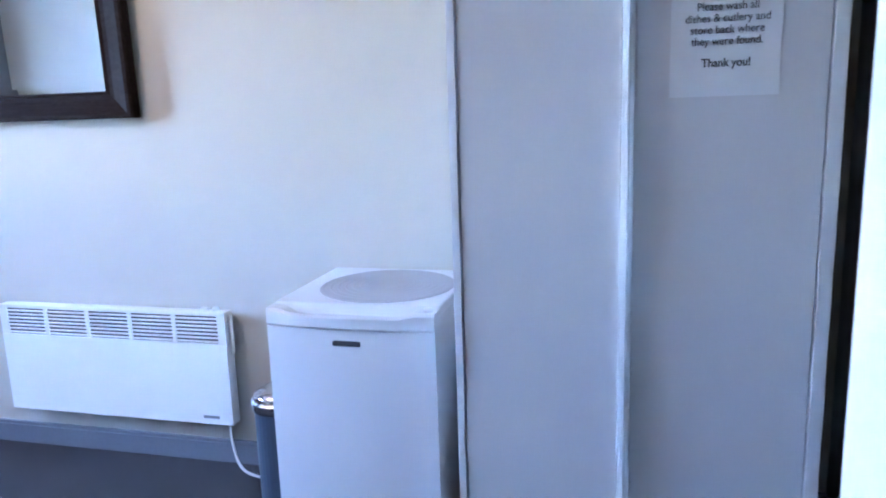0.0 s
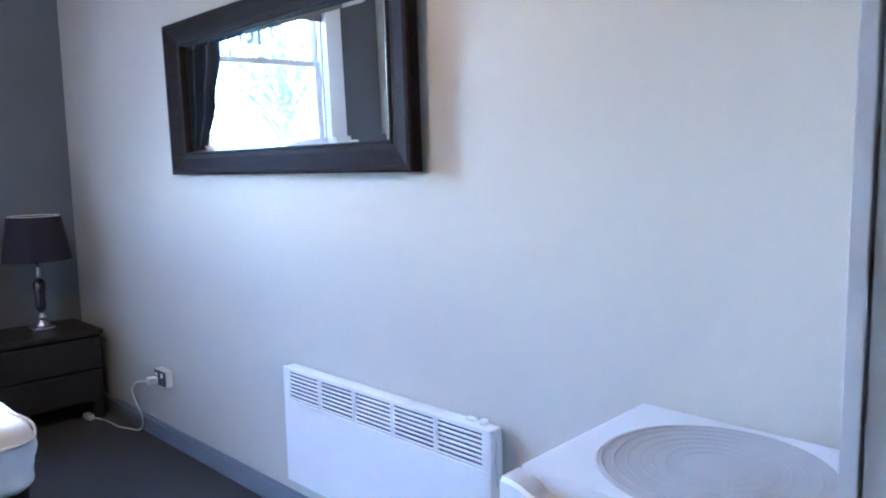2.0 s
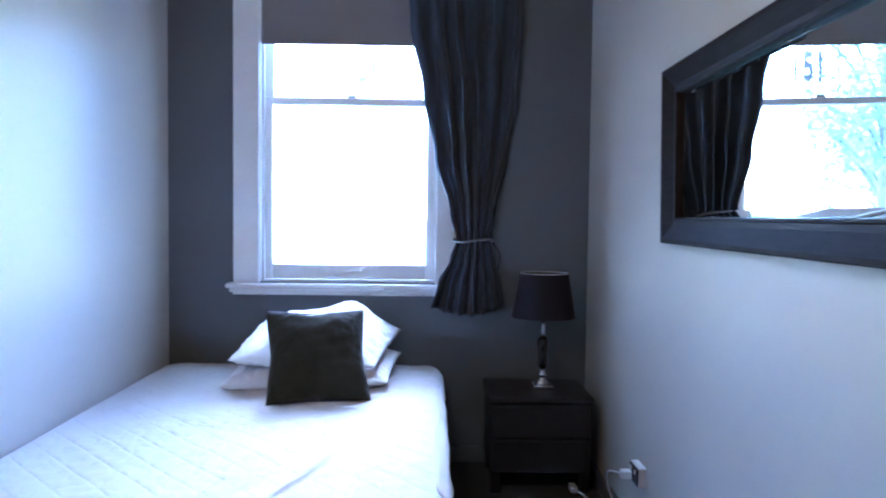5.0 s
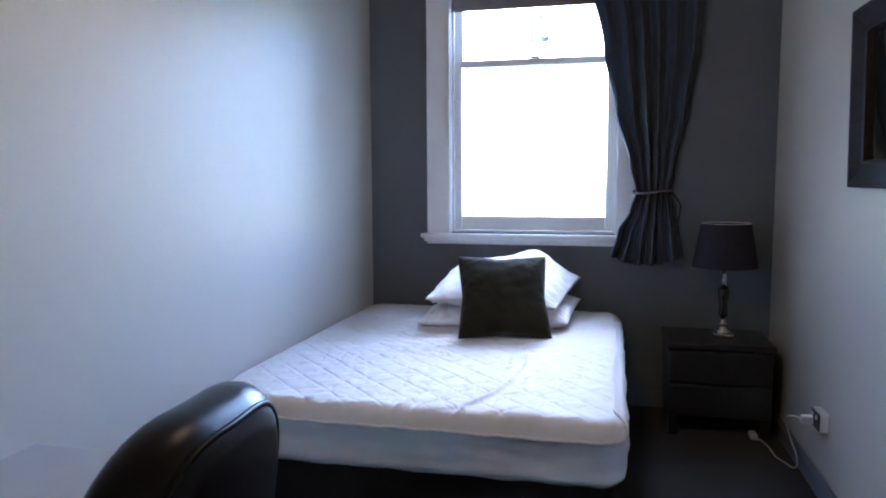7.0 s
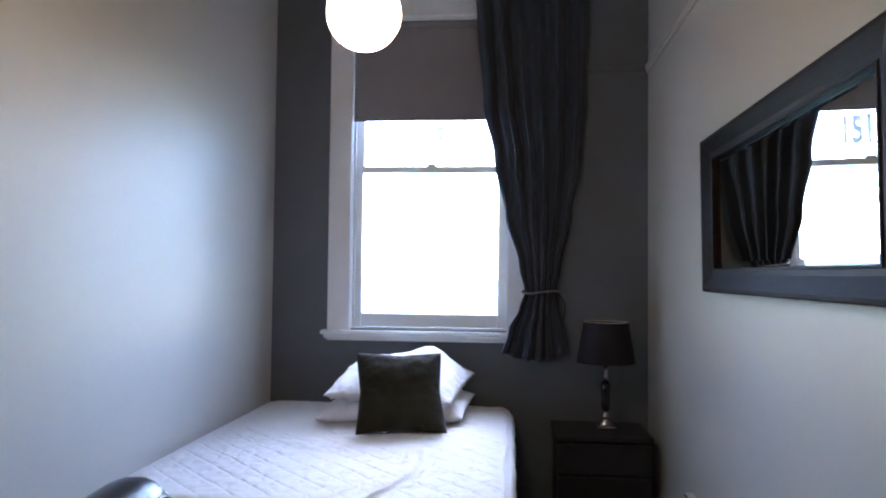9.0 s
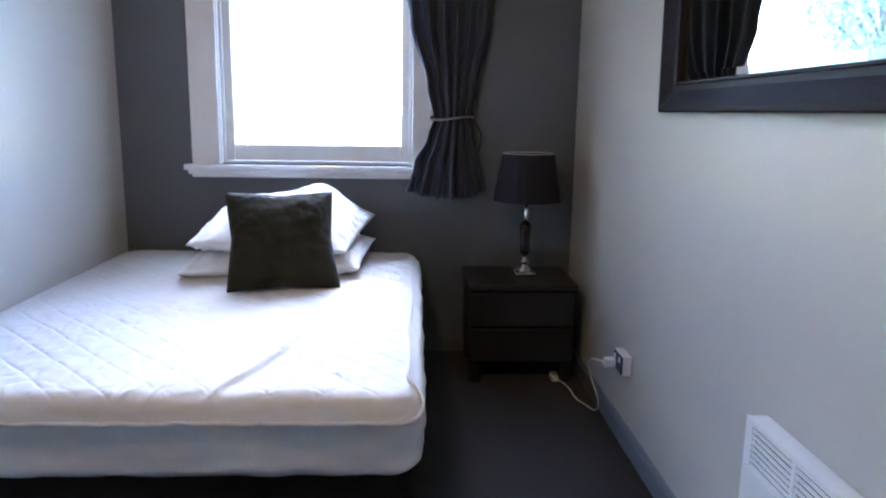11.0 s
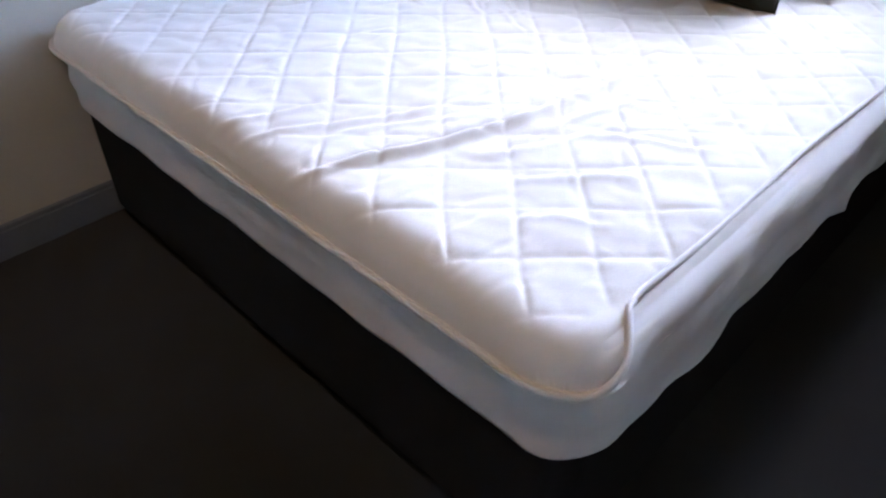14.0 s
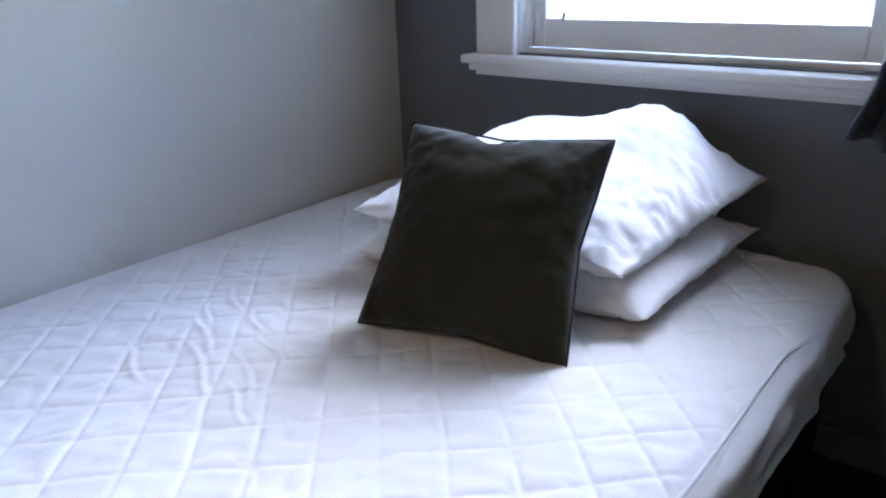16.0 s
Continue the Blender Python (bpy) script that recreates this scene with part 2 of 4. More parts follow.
# out of view; split from wall_south so its darker grey dims the cupboard end
structure("wall_entry", boxes((-1.3, -1.04, S_ - 0.2, S_, 0, TOP), (-0.2, E_, S_ - 0.2, S_, 0, TOP), (-1.04, -0.2, S_ - 0.2, S_, 2.06, TOP)), BOUNCE_GREY, "unseen entry wall with doorway, greyed to cut bounced light", "wall")
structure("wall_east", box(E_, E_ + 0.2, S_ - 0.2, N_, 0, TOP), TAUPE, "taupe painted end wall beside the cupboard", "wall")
# unseen hall enclosure in the same light-cutting grey
structure("wall_hall", boxes((-1.9, -1.8, -1.7, S_ - 0.2, 0, TOP), (0.9, 1.0, -1.7, S_ - 0.2, 0, TOP), (-1.9, 1.0, -1.8, -1.7, 0, TOP)), BOUNCE_GREY, "unseen hallway wall, greyed to cut bounced light", "wall")


def skirting(name, x0, x1, y0, y1, label, mat=SKIRT):
    h = 0.088
    bm = box(x0, x1, y0, y1, 0.0, h - 0.012, 0.002)
    inx, iny = (0.004 if x1 - x0 < 0.1 else 0), (0.004 if y1 - y0 < 0.1 else 0)
    box(x0 + (inx if x0 > W + 1 else 0), x1 - (inx if x0 < W + 1 else 0), y0 + (iny if y0 > 1 else 0), y1 - (iny if y0 < 1 else 0), h - 0.014, h, 0.003, bm=bm)
    tagged(part(name, bm, mat), label, "baseboard", kind="structure")


skirting("baseboard_north", W, E_, N_ - 0.02, N_ - 0.0005, "grey painted skirting board under the cream wall")
skirting("baseboard_south", W, -1.14, S_ + 0.0005, S_ + 0.02, "grey painted skirting board beside the bed")
skirting("baseboard_west", W + 0.0005, W + 0.02, S_ + 0.02, N_ - 0.02, "dark grey painted skirting board under the window", SLATE)


def picture_rail(name, along_x, mat, label):
    prof = [(0, 0), (0.012, 0.004), (0.012, 0.02), (0.02, 0.028), (0.02, 0.045), (0.01, 0.055), (0, 0.055)]
    z = 2.58
    if along_x:
        rings = [[(x, N_ - 0.0005 - a, z + b) for a, b in prof] for x in (W + 0.0005, E_)]
    else:
        rings = [[(W + 0.0005 + a, y, z + b) for a, b in prof] for y in (1.515, N_ - 0.021)]
    tagged(part(name, skin(bmesh.new(), rings, True, True), mat), label, "picture rail", kind="structure")


picture_rail("trim_picture_rail_north", True, CREAM, "cream painted picture rail high on the wall")
picture_rail("trim_picture_rail_west", False, SLATE, "dark grey painted picture rail on the feature wall")

# doorway and open door
frame_bm = boxes((-1.13, -1.04, S_ - 0.22, S_ + 0.018, 0, 2.15), (-0.2, -0.11, S_ - 0.22, S_ + 0.018, 0, 2.15), (-1.04, -0.2, S_ - 0.22, S_ + 0.018, 2.06, 2.15), bevel=0.004)
tagged(part("trim_door_frame", frame_bm, TRIM), "white painted door frame of the entry", "door frame", kind="structure")
door = thing("door_1", "white painted panel door standing open into the room", "door", kind="structure")
part("door_leaf", boxes((-0.247, -0.209, S_ + 0.025, 0.69, 0.012, 2.04), bevel=0.003), TRIM, door)
for z0, z1 in ((0.2, 0.9), (1.05, 1.9)):
    part("panel", box(-0.252, -0.246, 0.05, 0.56, z0, z1, 0.004), TRIM, door)

# ---- window ----
win = thing("window_1", "white painted double-hung sash window with deep sill", "window", kind="structure")
for nm, s in (("casing", (W, W + 0.022, 0.239, 0.38, 0.985, 2.97)), ("casing", (W, W + 0.022, 1.354, 1.495, 0.985, 2.97)), ("casing", (W, W + 0.022, 0.239, 1.495, 2.97, 3.085))):
    part(nm, box(*s, 0.004), TRIM, win)
part("head_moulding", box(W, W + 0.04, 0.222, 1.512, 2.952, 2.97, 0.004), TRIM, win)
bm = box(W - 0.12, W + 0.065, 0.206, 1.528, 0.968, 0.995, 0.008, 3)
box(W, W + 0.04, 0.22, 1.514, 0.945, 0.968, 0.006, bm=bm)
box(W, W + 0.022, 0.235, 1.499, 0.93, 0.945, 0.004, bm=bm)
part("window_sill", bm, TRIM, win)
# lining and stops
for nm, s in (("jamb", (W - 0.25, W + 0.002, 0.362, 0.384, 0.99, 2.96)), ("jamb", (W - 0.25, W + 0.002, 1.35, 1.372, 0.99, 2.96)), ("head", (W - 0.25, W + 0.002, 0.384, 1.35, 2.94, 2.96)),
              ("stop_bead", (W - 0.055, W - 0.03, 0.384, 0.398, 0.99, 2.94)), ("stop_bead", (W - 0.055, W - 0.03, 1.336, 1.35, 0.99, 2.94)), ("stop_bead", (W - 0.0595, W - 0.03, 0.398, 1.336, 0.99, 1.0125))):
    part(nm, box(*s, 0.003), TRIM, win)


def sash(x, z0, z1, low, high):
    t = 0.035
    fr = thing("sash", "", "")
    del_keys = [k for k in fr.keys()]
    for k in del_keys:
        del fr[k]
    fr.parent = win
    for nm, s in (("stile", (x - t, x, 0.386, 0.438, z0, z1)), ("stile", (x - t, x, 1.296, 1.348, z0, z1)), ("rail", (x - t, x, 0.438, 1.296, z0, z0 + low)), ("rail", (x - t, x, 0.438, 1.296, z1 - high, z1))):
        part(nm, box(*s, 0.006), TRIM, fr)
    g = part("pane", box(x - 0.02, x - 0.016, 0.438, 1.296, z0 + low, z1 - high), GLASS, fr)
    g.visible_shadow = False
    return fr


sash(W - 0.06, 1.012, 2.027, 0.085, 0.04)
upper = sash(W - 0.10, 1.988, 2.94, 0.04, 0.06)
part("sash_lift", box(W - 0.06, W - 0.045, 0.50, 0.512, 1.09, 1.115, 0.003), CHROME, win)
part("sash_lock", box(W - 0.095, W - 0.06, 0.845, 0.905, 2.027, 2.043, 0.004), CHROME, win)
for y in (0.745, 1.08):
    part("film_joint", box(W - 0.1155, W - 0.1135, y - 0.005, y + 0.005, 2.028, 2.88), FILM, upper)
number = words("house_number", "151", 0.225, Matrix(((0, 0, -1, W - 0.113), (-0.62, 0, 0, 0.922), (0, 1, 0, 2.132), (0, 0, 0, 1))), FILM, None, 0.009)
tagged(number, "dark grey number 151 lettered on the upper window glass", "window lettering")

# roller blind half down inside the window
blind = thing("roller_blind", "taupe fabric roller blind drawn partly down over the window", "blind")
rows = [[(W - 0.012 + 0.002 * math.sin(y * 9 + z * 3), y, z) for y in np.linspace(0.386, 1.348, 40)] for z in np.linspace(2.307, 2.90, 20)]
cloth = part("blind_cloth", skin(bmesh.new(), rows, False), BLINDC, blind, smooth=True)
cloth.modifiers.new("thick", "SOLIDIFY").thickness = 0.002
part("bottom_bar", box(W - 0.018, W - 0.006, 0.387, 1.347, 2.303, 2.322, 0.004), BLINDC, blind)
part("roller", turned([(0.0, 0), (0.022, 0), (0.022, 0.97), (0.0, 0.97)], 20), BLINDC, blind, smooth=True).matrix_world = pose(W - 0.01, 1.351, 2.915, 90, 0, 0)

# curtain pole with curtain
pole = thing("curtain_pole", "black iron curtain pole on brackets above the window", "curtain pole")
part("rod", turned([(0.0, 0), (0.011, 0), (0.011, 1.72), (0.0, 1.72)], 14), IRON, pole, smooth=True).matrix_world = pose(W + 0.1, 1.86, 3.075, 90, 0, 0)
for y in (0.14, 1.86):
    part("finial", turned([(0.0, -0.03), (0.018, -0.02), (0.024, 0), (0.018, 0.02), (0.0, 0.03)], 14, (W + 0.1, y, 3.075)), IRON, pole, smooth=True)
for y in (0.22, 0.87, 1.8):
    part("bracket", boxes((W + 0.0005, W + 0.09, y - 0.006, y + 0.006, 3.068, 3.082), (W + 0.0005, W + 0.008, y - 0.015, y + 0.015, 3.03, 3.10), (W + 0.088, W + 0.112, y - 0.008, y + 0.008, 3.045, 3.062), bevel=0.002), IRON, pole)

curtain = thing("curtain", "charcoal blue curtain gathered and tied back beside the window", "curtain")


def lerp_rows(z, table):
    for (z0, *a), (z1, *b) in zip(table, table[1:]):
        if z0 >= z >= z1:
            t = (z0 - z) / (z0 - z1)
            t = t * t * (3 - 2 * t)
            return [p + (q - p) * t for p, q in zip(a, b)]
    return list(table[-1][1:])


def drape_rows():
    shape = [(3.08, 1.15, 1.83, 0.035), (2.9, 1.16, 1.82, 0.035), (2.4, 1.2, 1.81, 0.038), (2.03, 1.272, 1.79, 0.04), (1.7, 1.34, 1.74, 0.045), (1.4, 1.425, 1.675, 0.04), (1.245, 1.46, 1.645, 0.03), (1.15, 1.43, 1.66, 0.035), (1.02, 1.365, 1.695, 0.045), (0.87, 1.325, 1.72, 0.05)]
    n, rows = 170, []
    for z in np.linspace(3.08, 0.885, 90):
        y0, y1, amp = lerp_rows(z, shape)
        row = []
        for k in range(n):
            u = k / (n - 1)
            w = 5.8
            ph = 2 * math.pi * w * (u + 0.018 * math.sin(7 * u + 1.3 * z)) + 0.5 * math.sin(2.1 * z)
            d = amp * (0.75 + 0.35 * math.sin(11 * u + 2 * z)) * math.sin(ph) + 0.012 * noise.noise((u * 9, z * 1.5, 3))
            dz = -0.05 * (1 - abs(2 * u - 1) ** 2) * max(0, (1.2 - z)) / 0.35 if z < 1.2 else 0
            row.append((W + 0.11 + d + 0.02 * math.sin(math.pi * u), y0 + (y1 - y0) * u + 0.25 * amp * math.cos(ph) * 0.3, z + dz))
        rows.append(row)
    return rows


cl = part("drape", skin(bmesh.new(), drape_rows(), False), DRAPE, curtain, smooth=True)
cl.modifiers.new("thick", "SOLIDIFY").thickness = 0.003
ring_pts = [(W + 0.11 + 0.062 * math.cos(a), 1.5525 + 0.105 * math.sin(a), 1.245 + 0.008 * math.sin(2 * a)) for a in np.linspace(0, 2 * math.pi, 17)]
part("tieback", tube(ring_pts, 0.007), material("grey_cord", (0.2, 0.2, 0.22), 0.7, bump=0.3), curtain, "pale grey tie cord", True)
part("tie_end", tube([(W + 0.1, 1.655, 1.24), (W + 0.06, 1.70, 1.17), (W + 0.03, 1.69, 1.08)], 0.005), DRAPE, curtain, smooth=True)
for k in range(9):
    y = 1.19 + 0.075 * k
    part("curtain_hook", turned([(0.0, 0), (0.01, 0.002), (0.011, 0.009), (0.0, 0.015)], 10, (0, 0, 0)), CHROME, curtain, "small bright hook" if k == 0 else "", True).matrix_world = pose(W + 0.168, y, 3.022 + 0.012 * (k % 2), 0, 90, 0)

# ---- mirror ----
mir = thing("wall_mirror", "wide mirror in a broad dark brown wooden frame", "mirror", (-2.86, N_ - 0.008, 1.29))
MX0, MX1, MZ0, MZ1 = -3.637, -2.116, 1.286, 1.908


def frame_rings():
    rings = []
    for d, h in ((0, 0.0), (0, 0.036), (0.006, 0.042), (0.02, 0.043), (0.05, 0.032), (0.08, 0.022), (0.1, 0.02), (0.104, 0.024), (0.112, 0.024), (0.115, 0.012), (0.115, 0.004)):
        x0, x1, z0, z1 = MX0 + d, MX1 - d, MZ0 + d * 0.82, MZ1 - d * 0.82
        rings.append([(x0, -h, z0), (x1, -h, z0), (x1, -h, z1), (x0, -h, z1)])
    return rings


def local(ob, at):
    """Moves a mesh built in room places under a thing at that place."""
    for v in ob.data.vertices:
        v.co = v.co - Vector(at)
    return ob


fr = part("mirror_frame", skin(bmesh.new(), [[(a + 2.86, b, c - 1.29) for a, b, c in r] for r in frame_rings()]), FRAMEWOOD, mir)
gx0, gx1, gz0, gz1 = MX0 + 0.113, MX1 - 0.113, MZ0 + 0.093, MZ1 - 0.093
bm = bmesh.new()
outer = [(gx0, -0.006, gz0), (gx1, -0.006, gz0), (gx1, -0.006, gz1), (gx0, -0.006, gz1)]
bv = 0.022
inner = [(gx0 + bv, -0.0085, gz0 + bv), (gx1 - bv, -0.0085, gz0 + bv), (gx1 - bv, -0.0085, gz1 - bv), (gx0 + bv, -0.0085, gz1 - bv)]
rings = [[(a + 2.86, b, c - 1.29) for a, b, c in r] for r in (outer, inner)]
skin(bm, rings)
bm.faces.new([v for v in bm.verts][4:8])
part("mirror_glass", bm, MIRROR, mir)
mir.rotation_euler = (radians(0.9), 0, radians(-0.5))

# ---- panel heater ----
heater = thing("panel_heater", "white wall-mounted electric panel heater with louvred top", "heater")
HX0, HX1, HY, HZ0, HZ1 = -2.806, -1.828, 2.138, 0.172, 0.598
part("body", box(HX0, HX1, HY + 0.006, N_ - 0.015, HZ0, HZ1, 0.008), PLASTIC, heater)
part("front_panel", box(HX0, HX1, HY - 0.004, HY + 0.006, HZ0, 0.48, 0.003), PLASTIC, heater)
part("top_rail", box(HX0, HX1, HY - 0.004, HY + 0.006, 0.5835, HZ1, 0.003), PLASTIC, heater)
for k in range(6):
    x = HX0 + 0.025 + k * (HX1 - HX0 - 0.05) / 5
    part("mullion", box(x - (0.025 if k == 0 else 0.007), x + (0.025 if k == 5 else 0.007), HY - 0.003, HY + 0.006, 0.4805, 0.585, 0.001), PLASTIC, heater)
# thin dark sheet behind the louvres: the slots' shade, put in as colour
part("grille_shade_sheet", box(HX0 + 0.02, HX1 - 0.02, HY + 0.0055, HY + 0.0075, 0.48, 0.585), GRILLE_SHADE, heater)
for k in range(5):
    x0 = HX0 + 0.032 + k * (HX1 - HX0 - 0.05) / 5
    for j in range(7):
        z = 0.488 + j * 0.0142
        s = part("louvre", box(-0.0905, 0.0895, -0.004, 0.004, -0.0024, 0.0024, 0.0008, 1), PLASTIC, heater)
        s.matrix_world = pose(x0 + 0.0857, HY + 0.001, z, 14, 0, 0)
part("control_box", box(HX1 + 0.001, HX1 + 0.013, HY + 0.015, N_ - 0.03, 0.44, 0.585, 0.005), PLASTIC, heater)
part("dial", turned([(0.0, 0), (0.014, 0), (0.012, 0.014), (0.0, 0.014)], 16), PLASTIC, heater, smooth=True).matrix_world = pose(HX1 - 0.05, HY + 0.028, HZ1 - 0.002)
part("switch", box(HX1 - 0.11, HX1 - 0.08, HY + 0.018, HY + 0.038, HZ1 - 0.002, HZ1 + 0.008, 0.002), PLASTIC, heater)
part("badge", box(HX1 - 0.12, HX1 - 0.055, HY - 0.0055, HY - 0.0035, 0.196, 0.206), GREYPL, heater, "small grey maker's badge")
for x in (HX0 + 0.12, HX1 - 0.16):
    part("wall_bracket", box(x, x + 0.04, N_ - 0.016, N_ - 0.0005, 0.3, 0.5), CHROME, heater)
part("power_cord", tube([(-1.86, 2.16, 0.175), (-1.85, 2.15, 0.10), (-1.79, 2.10, 0.03), (-1.70, 2.08, 0.012), (-1.62, 2.1, 0.012), (-1.5, 2.13, 0.02)], 0.005), PLASTIC, heater, "white power cord", True)

# ---- pedal bin ----
bin_ = thing("pedal_bin", "slim blue-grey metal bin with a bright steel rim", "bin", (-1.553, 2.0, 0))
part("bin_body", turned([(0.0, 0.0), (0.088, 0.0), (0.092, 0.01), (0.092, 0.33), (0.0, 0.33)], 36), BINPAINT, bin_, smooth=False)
part("rim", turned([(0.0, 0.3301), (0.097, 0.3301), (0.1, 0.338), (0.1, 0.36), (0.094, 0.366), (0.0, 0.366)], 36), CHROME, bin_, "polished steel rim", False)
part("lid", turned([(0.0, 0.3665), (0.092, 0.3665), (0.088, 0.382), (0.06, 0.398), (0.0, 0.404)], 36), CHROME, bin_, smooth=True)
part("pedal", box(-0.025, 0.025, -0.12, -0.085, 0.012, 0.022, 0.003), DARKPL, bin_)

# ---- bar fridge ----
FX0, FX1, FY0, FY1, FT = -1.392, -0.922, 1.652, 2.135, 0.772
fridge = thing("bar_fridge", "white under-counter bar fridge with a grey round top inset", "fridge")
part("cabinet", box(FX0 + 0.004, FX1 - 0.004, FY0 + 0.055, FY1, 0.02, FT - 0.032, 0.008), FRIDGE, fridge)
top = boxes((FX0, FX1, FY0 + 0.054, FY1 + 0.01, FT - 0.03, FT), bevel=0.007)
part("top_panel", top, FRIDGE, fridge)
cx, cy = (FX0 + FX1) / 2 + 0.025, (FY0 + FY1) / 2 + 0.02
part("top_inset", turned([(0.0, 0.0), (0.197, 0.0), (0.199, 0.0015), (0.197, 0.0035), (0.0, 0.0035)], 64, (cx, cy, FT + 0.0003)), FRIDGE_TOP, fridge, "grey dimpled disc")
for k in range(7):
    r = 0.055 + 0.022 * k
    part("inset_ring", turned([(r, 0), (r + 0.003, 0.0018), (r + 0.006, 0)], 64, (cx, cy, FT + 0.0042), False), FRIDGE_TOP, fridge, smooth=True)


def fridge_door():
    rows = []
    for x in np.linspace(0, 1, 17):
        bow = 0.012 * (1 - (2 * x - 1) ** 2)
        X = FX0 + (FX1 - FX0) * x
        rows.append([(X, FY0 + 0.048, 0.05), (X, FY0 + 0.004 - bow, 0.05), (X, FY0 - bow, 0.056), (X, FY0 - bow, FT - 0.0555), (X, FY0 + 0.002 - bow, FT - 0.053), (X, FY0 + 0.048, FT - 0.053)])
    return skin(bmesh.new(), rows, True, True)


part("fridge_door", fridge_door(), FRIDGE, fridge)
rows = []
for x in np.linspace(0, 1, 41):
    bow = 0.012 * (1 - (2 * x - 1) ** 2)
    X = FX0 + (FX1 - FX0) * x
    dip = 0.5 * (math.tanh((x - 0.12) * 30) - math.tanh((x - 0.84) * 30))
    f = FY0 - bow
    rows.append([(X, FY0 + 0.05, FT - 0.0525), (X, f + 0.001, FT - 0.0525), (X, f - 0.003 - 0.006 * dip, FT - 0.046), (X, f - 0.002 - 0.008 * dip, FT - 0.012 - 0.008 * dip), (X, f + 0.003 - 0.006 * dip, FT - 0.005 - 0.008 * dip), (X, f + 0.012, FT - 0.005 - 0.028 * dip), (X, FY0 + 0.044, FT - 0.005 - 0.024 * dip), (X, FY0 + 0.05, FT - 0.005)])
part("door_grip", skin(bmesh.new(), rows, True, True), FRIDGE, fridge, smooth=False)
part("badge", box(-1.198, -1.121, FY0 - 0.0155, FY0 - 0.0105, FT - 0.097, FT - 0.083, 0.004), INK, fridge, "black maker's badge")
part("hinge_cap", turned([(0.0, 0), (0.014, 0), (0.012, 0.006), (0.0, 0.008)], 16, (FX1 - 0.025, FY0 + 0.03, FT - 0.0045)), FRIDGE, fridge, smooth=True)
for x in (FX0 + 0.05, FX1 - 0.05):
    for y in (FY0 + 0.1, FY1 - 0.06):
        part("foot", turned([(0.0, 0), (0.018, 0), (0.016, 0.021), (0.0, 0.021)], 14, (x, y, 0)), DARKPL, fridge)

# ---- tall kitchenette cupboard ----
cup = thing("tall_cupboard", "tall white two-door kitchenette cupboard with aluminium edge pull", "cupboard")
CX0, CX1, CY = -0.838, -0.048, 1.53
for x0, x1 in ((CX0, CX0 + 0.018), (CX1 - 0.028, CX1)):
    part("side_panel", box(x0, x1, CY - 0.004, N_ - 0.022, 0.0, 2.3, 0.0015), CUPBOARD, cup)
part("top_panel", box(CX0 + 0.0185, CX1 - 0.0285, CY + 0.02, N_ - 0.022, 2.26, 2.3, 0.0015), CUPBOARD, cup)
part("back_panel", box(CX0 + 0.0185, CX1 - 0.0285, N_ - 0.04, N_ - 0.022, 0.0, 2.2595, 0.0015), CUPBOARD, cup)
part("plinth", box(CX0 + 0.0185, CX1 - 0.0285, CY + 0.05, CY + 0.066, 0.0, 0.09, 0.0015), CUPBOARD, cup)
for x0, x1 in ((CX0 + 0.0215, -0.4685), (-0.4415, CX1 - 0.0315)):
    part("cupboard_door", box(x0, x1, CY, CY + 0.018, 0.1, 2.25, 0.0015), CUPBOARD, cup)
part("edge_pull", boxes((-0.468, -0.442, CY - 0.012, CY + 0.016, 0.1, 2.25), (-0.459, -0.451, CY - 0.017, CY - 0.012, 0.1, 2.25), bevel=0.0025), ALU, cup, "bright aluminium edge pull")
note = thing("paper_notice", "white printed paper notice taped to the cupboard door", "notice")
part("sheet", box(-0.374, -0.168, CY - 0.002, CY - 0.0005, 1.282, 1.52), PAPER, note)
for text, z, s in (("Please wash all", 1.448, 0.0215), ("dishes & cutlery and", 1.426, 0.0215), ("store back where", 1.404, 0.0215), ("they were found.", 1.382, 0.0215), ("Thank you!", 1.34, 0.0225)):
    words("lettering", text, s, Matrix(((0.9, 0, 0, -0.268), (0, 0, -1, CY - 0.0024), (0, 1, 0, z), (0, 0, 0, 1))), INK, note, 0.0006 if s > 0.022 else 0.0001)

# ---- bed ----
BX0, BX1, BY0, BY1, BTOP, BMID, BRAD = -4.955, -2.992, -0.108, 1.388, 0.562, 0.353, 0.098
bed = thing("bed", "unmade double bed with a white quilted protector on a black base", "bed")


def base_rings(x0, x1, y0, y1, z0, z1, r):
    return [[(x, y, z) for x, y in rounded_ring(x0 + i, x1 - i, y0 + i, y1 - i, r, 30, 8)] for z, i in ((z0, 0.004), (z0 + 0.006, 0), (z1 - 0.01, 0), (z1, 0.01))]


part("bed_base", skin(bmesh.new(), base_rings(BX0 + 0.02, BX1 - 0.03, BY0 + 0.01, BY1 - 0.025, 0.05, BMID - 0.002, 0.06), True, True), BASEFAB, bed, "black fabric ensemble base")
for x in (BX0 + 0.12, BX1 - 0.15):
    for y in (BY0 + 0.12, BY1 - 0.12):
        part("castor", turned([(0.0, 0), (0.026, 0), (0.026, 0.049), (0.0, 0.049)], 14, (x, y, 0)), DARKPL, bed)


